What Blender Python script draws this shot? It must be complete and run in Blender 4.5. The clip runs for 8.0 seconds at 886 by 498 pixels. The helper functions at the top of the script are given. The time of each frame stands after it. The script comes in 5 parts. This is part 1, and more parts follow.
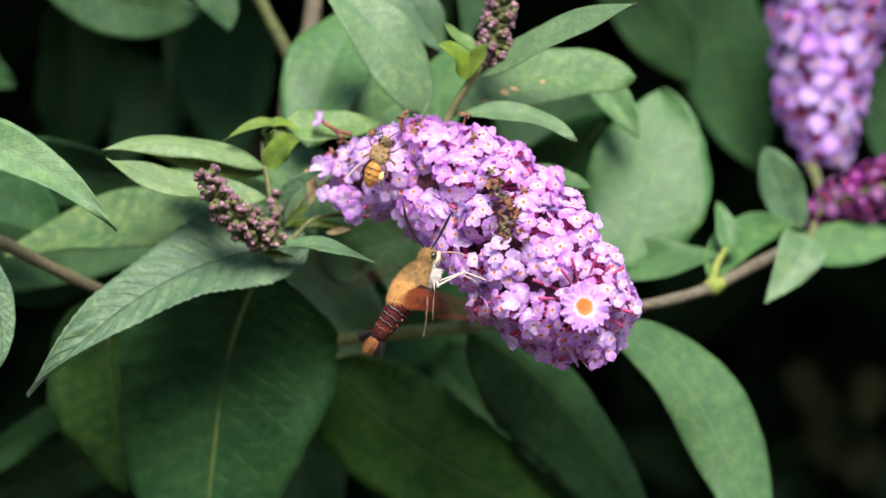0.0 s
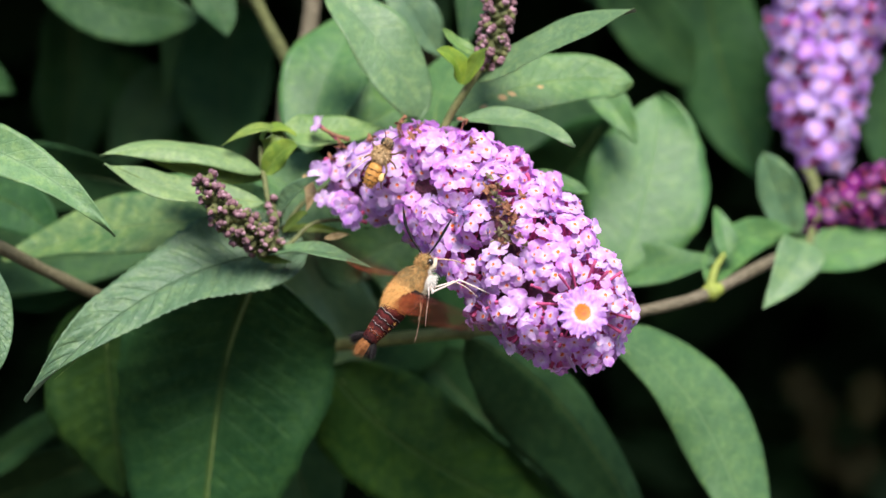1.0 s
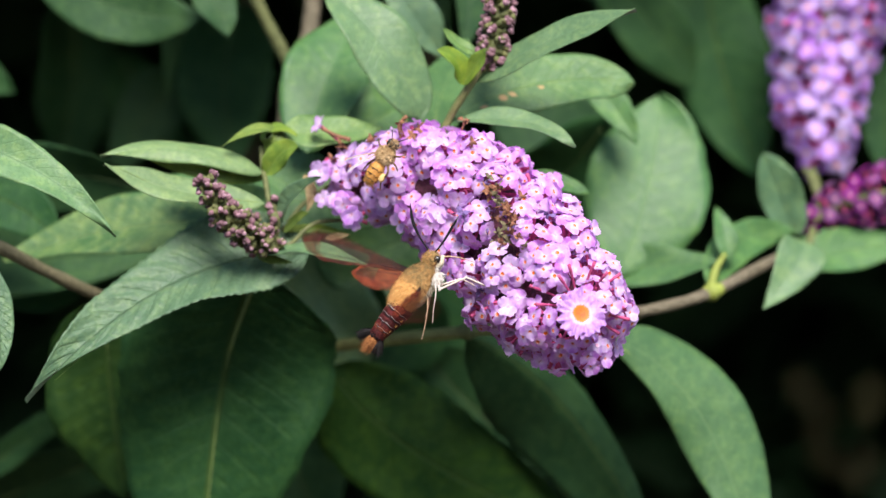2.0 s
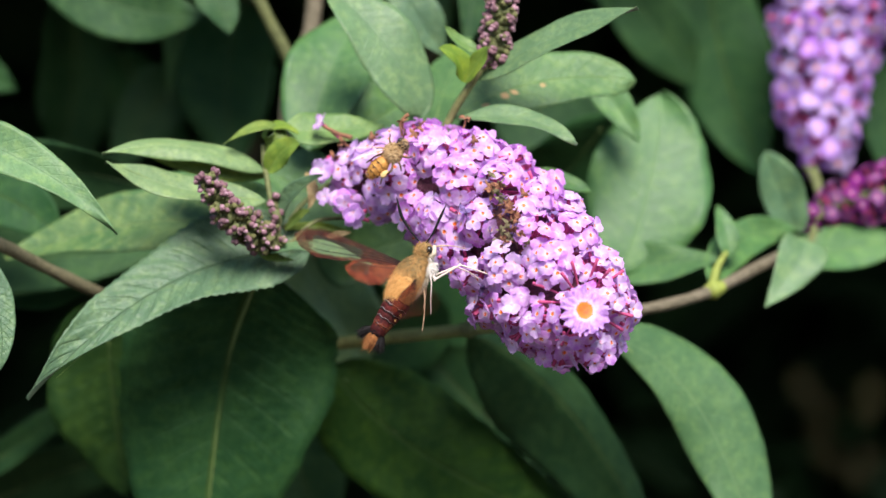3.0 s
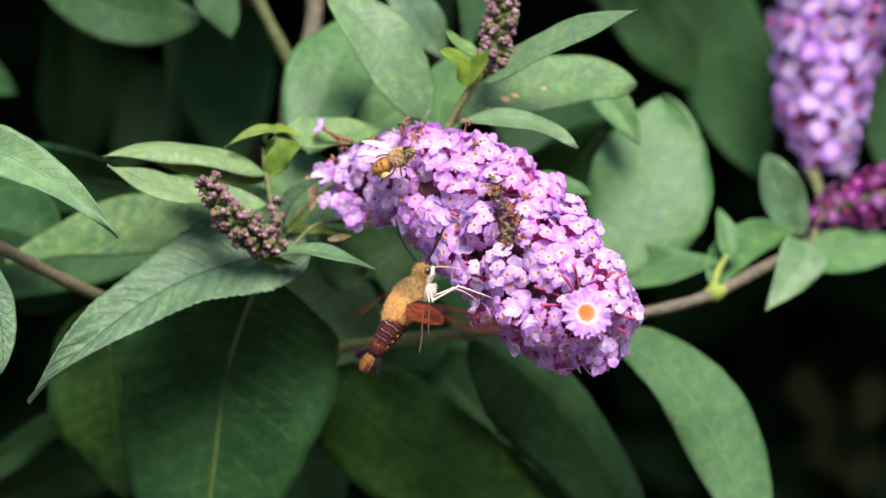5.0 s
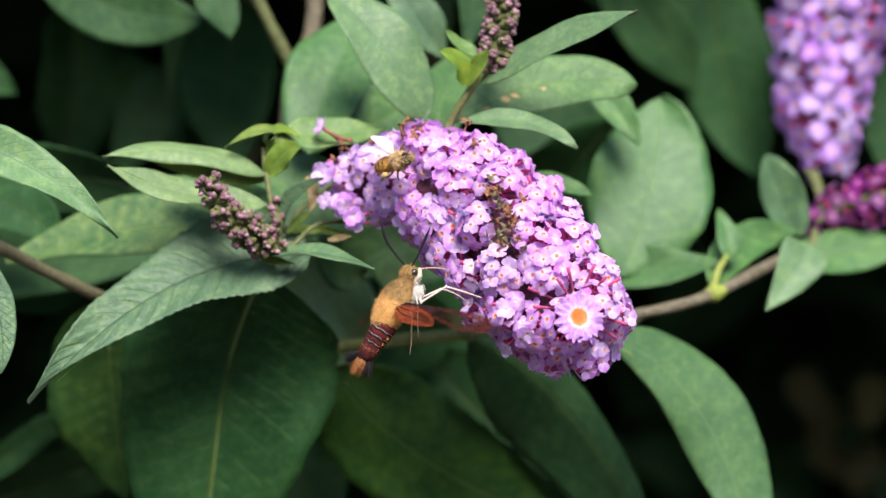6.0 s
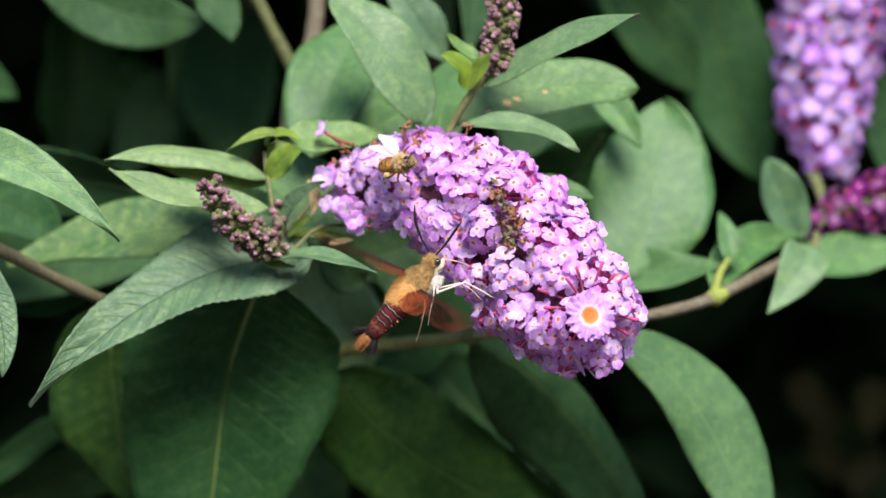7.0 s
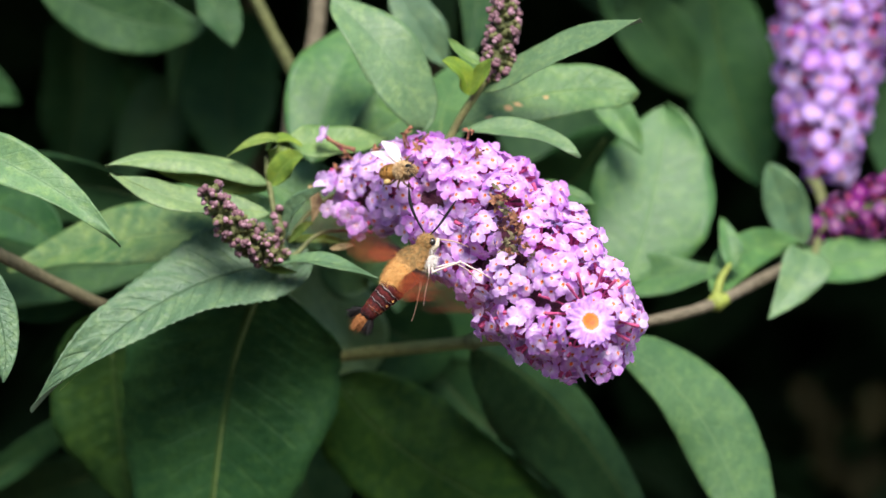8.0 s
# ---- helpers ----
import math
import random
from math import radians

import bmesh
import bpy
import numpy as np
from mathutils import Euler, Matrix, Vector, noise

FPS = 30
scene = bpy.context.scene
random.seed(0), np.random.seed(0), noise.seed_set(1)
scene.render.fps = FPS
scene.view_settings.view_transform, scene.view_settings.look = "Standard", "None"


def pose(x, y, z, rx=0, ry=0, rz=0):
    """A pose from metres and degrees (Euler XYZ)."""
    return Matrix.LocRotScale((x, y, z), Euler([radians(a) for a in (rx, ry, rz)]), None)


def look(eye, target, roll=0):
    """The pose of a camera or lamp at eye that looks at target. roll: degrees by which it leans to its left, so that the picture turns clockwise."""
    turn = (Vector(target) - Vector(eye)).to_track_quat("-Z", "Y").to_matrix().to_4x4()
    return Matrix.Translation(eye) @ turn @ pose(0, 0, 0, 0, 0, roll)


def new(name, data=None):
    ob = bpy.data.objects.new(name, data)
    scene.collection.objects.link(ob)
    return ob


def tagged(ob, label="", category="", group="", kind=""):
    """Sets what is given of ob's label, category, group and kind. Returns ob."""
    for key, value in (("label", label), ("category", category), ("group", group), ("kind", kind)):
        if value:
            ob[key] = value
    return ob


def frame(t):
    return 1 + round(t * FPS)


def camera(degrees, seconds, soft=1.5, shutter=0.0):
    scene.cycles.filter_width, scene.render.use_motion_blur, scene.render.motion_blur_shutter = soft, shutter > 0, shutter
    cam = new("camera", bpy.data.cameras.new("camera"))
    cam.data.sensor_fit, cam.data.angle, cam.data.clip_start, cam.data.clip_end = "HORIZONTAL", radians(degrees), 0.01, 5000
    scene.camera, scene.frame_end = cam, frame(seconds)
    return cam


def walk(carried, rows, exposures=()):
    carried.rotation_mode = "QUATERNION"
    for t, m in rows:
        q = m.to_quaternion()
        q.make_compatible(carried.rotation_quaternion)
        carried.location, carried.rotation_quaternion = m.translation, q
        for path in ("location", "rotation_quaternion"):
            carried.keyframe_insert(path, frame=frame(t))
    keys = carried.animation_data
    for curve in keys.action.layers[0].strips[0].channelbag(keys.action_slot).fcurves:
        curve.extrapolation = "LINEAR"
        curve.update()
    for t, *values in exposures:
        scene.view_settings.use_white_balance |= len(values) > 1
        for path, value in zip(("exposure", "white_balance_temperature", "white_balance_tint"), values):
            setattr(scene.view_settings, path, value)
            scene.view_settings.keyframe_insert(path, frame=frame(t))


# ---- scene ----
# The bush's own space: millimetres to the right, deeper into the bush and up, from a point in the middle of the large flower.
BUSH = pose(0, 0, 1.15, -10)


def L(x, y, z):
    return BUSH @ Vector((x / 1000, y / 1000, z / 1000))


def way(x, y, z):
    return (BUSH.to_3x3() @ Vector((x, y, z))).normalized()


def eye(pan, tilt, roll):
    return BUSH @ pose(0, -1.2, 0, 90 + tilt, 0, pan) @ pose(0, 0, 0, 0, 0, roll)


cam = camera(14, 8.0, 1.5, 0.6)
cam.data.dof.use_dof = True
cam.data.dof.focus_distance = 1.178
cam.data.dof.aperture_fstop = 6.0
walk(cam, [
    (0.0, eye(0.000, 0.000, 0.0)),
    (0.5, eye(-0.008, 0.035, 0.05)),
    (1.0, eye(-0.032, 0.084, 0.04)),
    (1.5, eye(-0.030, 0.095, 0.01)),
    (3.0, eye(0.003, 0.055, 0.06)),
    (3.5, eye(-0.002, 0.042, 0.03)),
    (4.0, eye(0.001, 0.081, 0.05)),
    (4.5, eye(0.017, 0.104, 0.01)),
    (6.0, eye(0.015, 0.111, 0.05)),
    (6.5, eye(0.011, 0.126, 0.03)),
    (7.0, eye(0.039, 0.163, 0.03)),
    (7.5, eye(0.045, 0.209, 0.01)),
    (8.0, eye(0.058, 0.250, 0.04)),
])

# ---- world and light: a bright, thinly clouded sky, high hazy sun a little behind the camera ----
world = bpy.data.worlds.new("world")
scene.world = world
world.use_nodes = True
sky = world.node_tree.nodes.new("ShaderNodeTexSky")
sky.sky_type, sky.sun_disc = "NISHITA", False
SUN_HEIGHT, SUN_TURN = radians(54), radians(168)
sky.sun_elevation, sky.sun_rotation = SUN_HEIGHT, SUN_TURN
world.node_tree.links.new(sky.outputs[0], world.node_tree.nodes["Background"].inputs[0])
world.node_tree.nodes["Background"].inputs[1].default_value = 0.12
sun = new("sun", bpy.data.lights.new("sun", "SUN"))
sun.data.energy, sun.data.angle, sun.data.color = 3.6, radians(30), (1.0, 0.945, 0.905)
toward = Vector((math.sin(SUN_TURN) * math.cos(SUN_HEIGHT), math.cos(SUN_TURN) * math.cos(SUN_HEIGHT), math.sin(SUN_HEIGHT)))
sun.matrix_world = look(toward * 20, (0, 0, 0))
scene.view_settings.exposure = 1.06


# ---- materials ----
def link(nt, a, b):
    nt.links.new(a, b)


def node(nt, kind, props=(), **inputs):
    n = nt.nodes.new(kind)
    for key, value in props:
        setattr(n, key, value)
    for key, value in inputs.items():
        name = key.replace("_", " ")
        socket = n.inputs[int(key[1:])] if key[0] == "i" and key[1:].isdigit() else n.inputs[name]
        if hasattr(value, "links"):
            nt.links.new(value, socket)
        else:
            socket.default_value = value
    return n


def calc(nt, op, a, b=0.0, c=0.0):
    return node(nt, "ShaderNodeMath", [("operation", op)], i0=a, i1=b, i2=c).outputs[0]


def step(nt, value, lo, hi):
    n = node(nt, "ShaderNodeMapRange", [("interpolation_type", "SMOOTHSTEP")], i0=value)
    n.inputs[1].default_value, n.inputs[2].default_value = lo, hi
    return n.outputs[0]


def blend(nt, fac, a, b, mode="MIX"):
    n = nt.nodes.new("ShaderNodeMix")
    n.data_type, n.blend_type = "RGBA", mode
    for socket, value in ((n.inputs[0], fac), (n.inputs[6], a), (n.inputs[7], b)):
        if hasattr(value, "links"):
            nt.links.new(value, socket)
        elif isinstance(value, float):
            socket.default_value = value
        else:
            socket.default_value = (*value[:3], 1)
    return n.outputs[2]


def grain(nt, scale, detail=4.0, rough=0.6, coords="Object"):
    tc = nt.nodes.new("ShaderNodeTexCoord")
    return node(nt, "ShaderNodeTexNoise", Scale=scale, Detail=detail, Roughness=rough, Vector=tc.outputs[coords]).outputs[0]


def blank(name):
    m = bpy.data.materials.new(name)
    m.use_nodes = True
    return m, m.node_tree, m.node_tree.nodes["Principled BSDF"]


def lit_through(nt, bsdf, color, amount):
    """Thin tissue: part of the light passes through it."""
    tr = node(nt, "ShaderNodeBsdfTranslucent", Color=color)
    mix = node(nt, "ShaderNodeMixShader", i0=amount)
    link(nt, bsdf.outputs[0], mix.inputs[1])
    link(nt, tr.outputs[0], mix.inputs[2])
    link(nt, mix.outputs[0], nt.nodes["Material Output"].inputs[0])


def plain(name, color, dark=None, rough=0.6, scale=400.0, bump=0.2, metal=0.0, through_light=0.0):
    m, nt, b = blank(name)
    dark = dark or tuple(c * 0.6 for c in color)
    n = step(nt, grain(nt, scale), 0.35, 0.65)
    big = step(nt, grain(nt, scale / 6, 2.0), 0.35, 0.65)
    col = blend(nt, calc(nt, "MULTIPLY_ADD", n, 0.6, calc(nt, "MULTIPLY", big, 0.4)), dark, color)
    link(nt, col, b.inputs["Base Color"])
    b.inputs["Roughness"].default_value, b.inputs["Metallic"].default_value = rough, metal
    b.inputs["Specular IOR Level"].default_value = 0.5 if rough < 0.4 else 0.25
    if bump:
        link(nt, node(nt, "ShaderNodeBump", Strength=bump, Distance=0.0006, Height=n).outputs[0], b.inputs["Normal"])
    if through_light:
        lit_through(nt, b, col, through_light)
    return m


def leaf_material(name, color, light, vein, rough=0.46, veins=13.0, quilt=0.5, spots=(), island=False, gloss=0.3, side_vein=0.2):
    m, nt, b = blank(name)
    uv = node(nt, "ShaderNodeUVMap").outputs[0]
    sep = node(nt, "ShaderNodeSeparateXYZ", Vector=uv)
    t, v = sep.outputs[0], sep.outputs[1]
    av = calc(nt, "MULTIPLY", calc(nt, "ABSOLUTE", calc(nt, "SUBTRACT", v, 0.5)), 2.0)
    rib = step(nt, av, 0.05, 0.0)
    saw = calc(nt, "FRACT", calc(nt, "SUBTRACT", calc(nt, "MULTIPLY", t, veins), calc(nt, "MULTIPLY", av, 1.9)))
    side = step(nt, calc(nt, "ABSOLUTE", calc(nt, "SUBTRACT", saw, 0.5)), 0.40, 0.5)
    side = calc(nt, "MULTIPLY", side, step(nt, av, 1.0, 0.55))
    fine = grain(nt, 900.0, 5.0)
    patch = step(nt, grain(nt, 60.0, 5.0, 0.65), 0.36, 0.66)
    if island:
        rnd = node(nt, "ShaderNodeNewGeometry").outputs["Random Per Island"]
    else:
        rnd = node(nt, "ShaderNodeObjectInfo").outputs["Random"]
    col = blend(nt, calc(nt, "MULTIPLY", patch, 0.8), color, light)
    blot = step(nt, grain(nt, 260.0, 2.0), 0.42, 0.72)
    col = blend(nt, calc(nt, "MULTIPLY", blot, 0.48), col, tuple(c * k for c, k in zip(light, (1.55, 1.35, 1.1))))
    col = blend(nt, calc(nt, "MULTIPLY", step(nt, fine, 0.4, 0.7), 0.35), col, tuple(c * 0.55 for c in color))
    cells = node(nt, "ShaderNodeTexVoronoi", [("feature", "DISTANCE_TO_EDGE")], Scale=260.0, Vector=node(nt, "ShaderNodeTexCoord").outputs["Object"]).outputs[0]
    net = step(nt, cells, 0.12, 0.0)
    col = blend(nt, calc(nt, "MULTIPLY", net, 0.10), col, tuple(c * 0.6 for c in color))
    col = blend(nt, calc(nt, "MULTIPLY", calc(nt, "MAXIMUM", rib, calc(nt, "MULTIPLY", side, side_vein)), 0.55), col, vein)
    hsv = node(nt, "ShaderNodeHueSaturation", Color=col)
    link(nt, calc(nt, "MULTIPLY_ADD", rnd, 0.14, 0.92), hsv.inputs["Value"])
    link(nt, calc(nt, "MULTIPLY_ADD", rnd, 0.12, 0.96), hsv.inputs["Saturation"])
    col = hsv.outputs[0]
    for u0, v0, r in spots:
        du, dv = calc(nt, "MULTIPLY", calc(nt, "SUBTRACT", t, u0), 3.2), calc(nt, "SUBTRACT", v, v0)
        wob = calc(nt, "MULTIPLY", calc(nt, "SUBTRACT", grain(nt, 320.0, 2.0), 0.5), 0.14)
        away = calc(nt, "ADD", calc(nt, "SQRT", calc(nt, "ADD", calc(nt, "MULTIPLY", du, du), calc(nt, "MULTIPLY", dv, dv))), wob)
        col = blend(nt, calc(nt, "MULTIPLY", step(nt, away, r, r * 0.45), 0.85), col, (0.62, 0.36, 0.16))
    link(nt, col, b.inputs["Base Color"])
    b.inputs["Roughness"].default_value = rough
    b.inputs["Specular IOR Level"].default_value = gloss
    height = calc(nt, "SUBTRACT", calc(nt, "MULTIPLY", fine, 0.4), calc(nt, "MAXIMUM", rib, calc(nt, "MAXIMUM", calc(nt, "MULTIPLY", calc(nt, "ADD", side, blot), 0.3), calc(nt, "MULTIPLY", net, 0.1))))
    link(nt, node(nt, "ShaderNodeBump", Strength=quilt, Distance=0.0011, Height=height).outputs[0], b.inputs["Normal"])
    lit_through(nt, b, blend(nt, 0.3, col, (0.15, 0.27, 0.04)), 0.13)
    return m


def petal_material(name, deep, pale, white):
    m, nt, b = blank(name)
    sep = node(nt, "ShaderNodeSeparateXYZ", Vector=node(nt, "ShaderNodeUVMap").outputs[0])
    out, across = sep.outputs[0], sep.outputs[1]
    rnd = node(nt, "ShaderNodeObjectInfo").outputs["Random"]
    isl = node(nt, "ShaderNodeNewGeometry").outputs["Random Per Island"]
    n = step(nt, grain(nt, 700.0, 3.0), 0.35, 0.7)
    col = blend(nt, calc(nt, "MULTIPLY_ADD", n, 0.45, calc(nt, "MULTIPLY", isl, 0.35)), deep, pale)
    col = blend(nt, calc(nt, "MULTIPLY", step(nt, out, 0.6, 0.05), 0.55), col, white)
    streak = step(nt, calc(nt, "SINE", calc(nt, "MULTIPLY", across, 26.0)), 0.4, 1.0)
    col = blend(nt, calc(nt, "MULTIPLY", streak, 0.16), col, deep)
    hsv = node(nt, "ShaderNodeHueSaturation", Color=col)
    link(nt, calc(nt, "MULTIPLY_ADD", rnd, 0.03, 0.485), hsv.inputs["Hue"])
    link(nt, calc(nt, "MULTIPLY_ADD", rnd, 0.5, 0.75), hsv.inputs["Saturation"])
    link(nt, hsv.outputs[0], b.inputs["Base Color"])
    b.inputs["Roughness"].default_value = 0.55
    b.inputs["Specular IOR Level"].default_value = 0.3
    link(nt, node(nt, "ShaderNodeBump", Strength=0.35, Distance=0.0003, Height=n).outputs[0], b.inputs["Normal"])
    lit_through(nt, b, hsv.outputs[0], 0.46)
    return m


LEAF = leaf_material("leaf_mature", (0.055, 0.130, 0.045), (0.095, 0.195, 0.066), (0.17, 0.27, 0.10))
LEAF_SPOT = leaf_material("leaf_blemished", (0.084, 0.166, 0.062), (0.13, 0.225, 0.092), (0.18, 0.28, 0.10), spots=((0.31, 0.60, 0.095), (0.36, 0.57, 0.085), (0.19, 0.64, 0.085), (0.52, 0.58, 0.05)))
LEAF_FRESH = leaf_material("leaf_fresh", (0.11, 0.21, 0.06), (0.17, 0.28, 0.085), (0.25, 0.35, 0.13), quilt=0.35)
LEAF_YOUNG = leaf_material("leaf_young", (0.125, 0.205, 0.035), (0.19, 0.265, 0.05), (0.28, 0.36, 0.10), quilt=0.25)
LEAF_BLUE = leaf_material("leaf_bluish", (0.078, 0.152, 0.078), (0.120, 0.212, 0.104), (0.06, 0.115, 0.055), rough=0.42, quilt=0.7, veins=17.0, side_vein=0.42)
LEAF_LIGHT = leaf_material("leaf_light", (0.14, 0.225, 0.09), (0.195, 0.295, 0.125), (0.24, 0.33, 0.14), quilt=0.35)
LEAF_PALE = leaf_material("leaf_pale", (0.098, 0.182, 0.080), (0.142, 0.240, 0.110), (0.13, 0.21, 0.11), quilt=0.3, veins=15.0)
LEAF_SOFT = leaf_material("leaf_soft_green", (0.056, 0.130, 0.047), (0.086, 0.178, 0.064), (0.125, 0.215, 0.085), quilt=0.25)
# Next two: mature green darkened in steps, standing in for shade in the bush.
LEAF_HALF_SHADE = leaf_material("leaf_half_shade", (0.028, 0.072, 0.027), (0.046, 0.104, 0.039), (0.09, 0.15, 0.06), rough=0.5, gloss=0.12)
LEAF_SHADE_TONE = leaf_material("leaf_shade_tone", (0.018, 0.057, 0.020), (0.034, 0.088, 0.030), (0.07, 0.10, 0.026), rough=0.55, gloss=0.12, side_vein=0.1)
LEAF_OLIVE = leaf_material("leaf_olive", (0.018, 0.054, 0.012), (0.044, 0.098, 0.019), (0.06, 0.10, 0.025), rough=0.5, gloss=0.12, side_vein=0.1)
# near-black brown that carries the dimness of a shaded background patch
LEAF_BROWN = leaf_material("dim_patch_brown", (0.020, 0.022, 0.009), (0.030, 0.027, 0.013), (0.03, 0.025, 0.015), rough=0.7, gloss=0.05)
LEAF_PATCHY = leaf_material("leaf_patchy", (0.055, 0.135, 0.045), (0.165, 0.26, 0.085), (0.20, 0.28, 0.11))
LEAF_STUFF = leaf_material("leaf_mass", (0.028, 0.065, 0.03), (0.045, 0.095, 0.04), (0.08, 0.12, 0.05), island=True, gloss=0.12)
UNDER = plain("leaf_underside", (0.24, 0.32, 0.20), (0.17, 0.24, 0.14), 0.8, 600.0, 0.3, 0.0, 0.12)
BRACT = plain("dry_bract", (0.48, 0.38, 0.20), (0.28, 0.20, 0.09), 0.8, 700.0, 0.4, 0.0, 0.2)
RIB = plain("leaf_rib", (0.20, 0.27, 0.08), (0.13, 0.19, 0.06), 0.5, 900.0, 0.1)
BARK = plain("twig_bark", (0.195, 0.165, 0.11), (0.10, 0.085, 0.055), 0.8, 500.0, 0.6)
FRESH_STEM = plain("fresh_stem", (0.24, 0.26, 0.09), (0.15, 0.15, 0.055), 0.6, 500.0, 0.3)
PALE_BARK = plain("pale_twig_bark", (0.175, 0.155, 0.085), (0.10, 0.09, 0.05), 0.8, 500.0, 0.5)
GREEN_TWIG = plain("green_twig", (0.16, 0.175, 0.065), (0.09, 0.10, 0.04), 0.65, 500.0, 0.4)
LIME_STEM = plain("lime_stem", (0.27, 0.32, 0.06), (0.17, 0.20, 0.045), 0.6, 500.0, 0.3)
PETAL = petal_material("petal_lilac", (0.66, 0.315, 0.81), (0.91, 0.665, 0.955), (0.97, 0.87, 0.98))
PETAL_FAR = petal_material("petal_violet", (0.52, 0.29, 0.79), (0.74, 0.53, 0.92), (0.87, 0.73, 0.94))
PETAL_DARK = petal_material("petal_magenta", (0.19, 0.035, 0.19), (0.30, 0.075, 0.29), (0.36, 0.12, 0.34))
TUBE = plain("floret_tube", (0.62, 0.11, 0.25), (0.42, 0.06, 0.16), 0.6, 900.0, 0.1, 0.0, 0.15)
THROAT = plain("floret_throat", (0.80, 0.19, 0.015), (0.62, 0.09, 0.01), 0.6, 1500.0, 0.2)
HALO = plain("floret_throat_halo", (0.82, 0.62, 0.74), (0.76, 0.50, 0.66), 0.6, 1500.0, 0.2, 0.0, 0.2)
WITHERED = plain("withered_floret", (0.36, 0.16, 0.08), (0.16, 0.07, 0.05), 0.85, 700.0, 0.5)
SHRUNK = plain("shrunken_violet_floret", (0.24, 0.15, 0.38), (0.13, 0.08, 0.20), 0.8, 900.0, 0.5)
SEPAL = plain("sepal", (0.22, 0.20, 0.10), (0.13, 0.10, 0.06), 0.8, 900.0, 0.4)
BUD = plain("flower_bud", (0.27, 0.135, 0.165), (0.12, 0.065, 0.072), 0.65, 900.0, 0.3)
BUD_GREEN = plain("green_bud", (0.17, 0.175, 0.06), (0.09, 0.085, 0.035), 0.65, 900.0, 0.3)
SOIL = plain("soil", (0.09, 0.06, 0.045), (0.04, 0.03, 0.022), 0.95, 30.0, 0.8)


# ---- helpers for building ----
def thing(name, m, label, category, group="", kind=""):
    ob = new(name)
    ob.empty_display_size = 0.01
    ob.matrix_world = m
    return tagged(ob, label, category, group, kind)


def mesh_of(name, bm, materials):
    me = bpy.data.meshes.new(name)
    bm.to_mesh(me)
    bm.free()
    for m in materials if isinstance(materials, (list, tuple)) else [materials]:
        me.materials.append(m)
    me.shade_smooth()
    return me


def rest(ob):
    """Where a thing or part stands, from its own and its parents' places."""
    return (rest(ob.parent) if ob.parent else Matrix()) @ ob.matrix_basis


def part(name, bm, materials, parent, label=""):
    """Links a bmesh, in the world's space, as one mesh under a thing or part."""
    bm.transform(rest(parent).inverted())
    ob = new(name, mesh_of(name, bm, materials))
    ob.parent = parent
    return tagged(ob, label)


def piece(name, mesh, parent, m, label=""):
    """One more object on a shared mesh; m in the world's space."""
    ob = new(name, mesh)
    ob.parent = parent
    ob.matrix_basis = rest(parent).inverted() @ m
    return tagged(ob, label)


def curve_points(points, n):
    """n + 1 places along a smooth line through the points (Catmull-Rom)."""
    pts = [Vector(p) for p in points]
    pts = [2 * pts[0] - pts[1]] + pts + [2 * pts[-1] - pts[-2]]
    out = []
    for i in range(n + 1):
        s = i / n * (len(pts) - 3)
        k = min(int(s), len(pts) - 4)
        s -= k
        a, b, c, d = pts[k:k + 4]
        out.append(0.5 * (2 * b + (c - a) * s + (2 * a - 5 * b + 4 * c - d) * s * s + (3 * b - a - 3 * c + d) * s ** 3))
    return out


def tube(bm, points, radii, n=24, sides=8, slot=0, knobs=0.0):
    """A tapered, closed round bar along a smooth line."""
    line = curve_points(points, n)
    side = None
    rings = []
    for i, p in enumerate(line):
        t = (line[min(i + 1, n)] - line[max(i - 1, 0)]).normalized()
        if side is None:
            side = t.orthogonal().normalized()
        side = (side - t * side.dot(t)).normalized()
        up = t.cross(side)
        s = i / n * (len(radii) - 1)
        k = min(int(s), len(radii) - 2)
        r = radii[k] + (radii[k + 1] - radii[k]) * (s - k)
        r *= 1 + knobs * noise.noise(p * 180)
        rings.append([bm.verts.new(p + r * (math.cos(a) * side + math.sin(a) * up)) for a in (2 * math.pi * j / sides for j in range(sides))])
    for a, b in zip(rings, rings[1:]):
        for j in range(sides):
            bm.faces.new((a[j], a[(j + 1) % sides], b[(j + 1) % sides], b[j])).material_index = slot
    bm.faces.new(rings[0][::-1]).material_index = slot
    bm.faces.new(rings[-1]).material_index = slot
    return bm


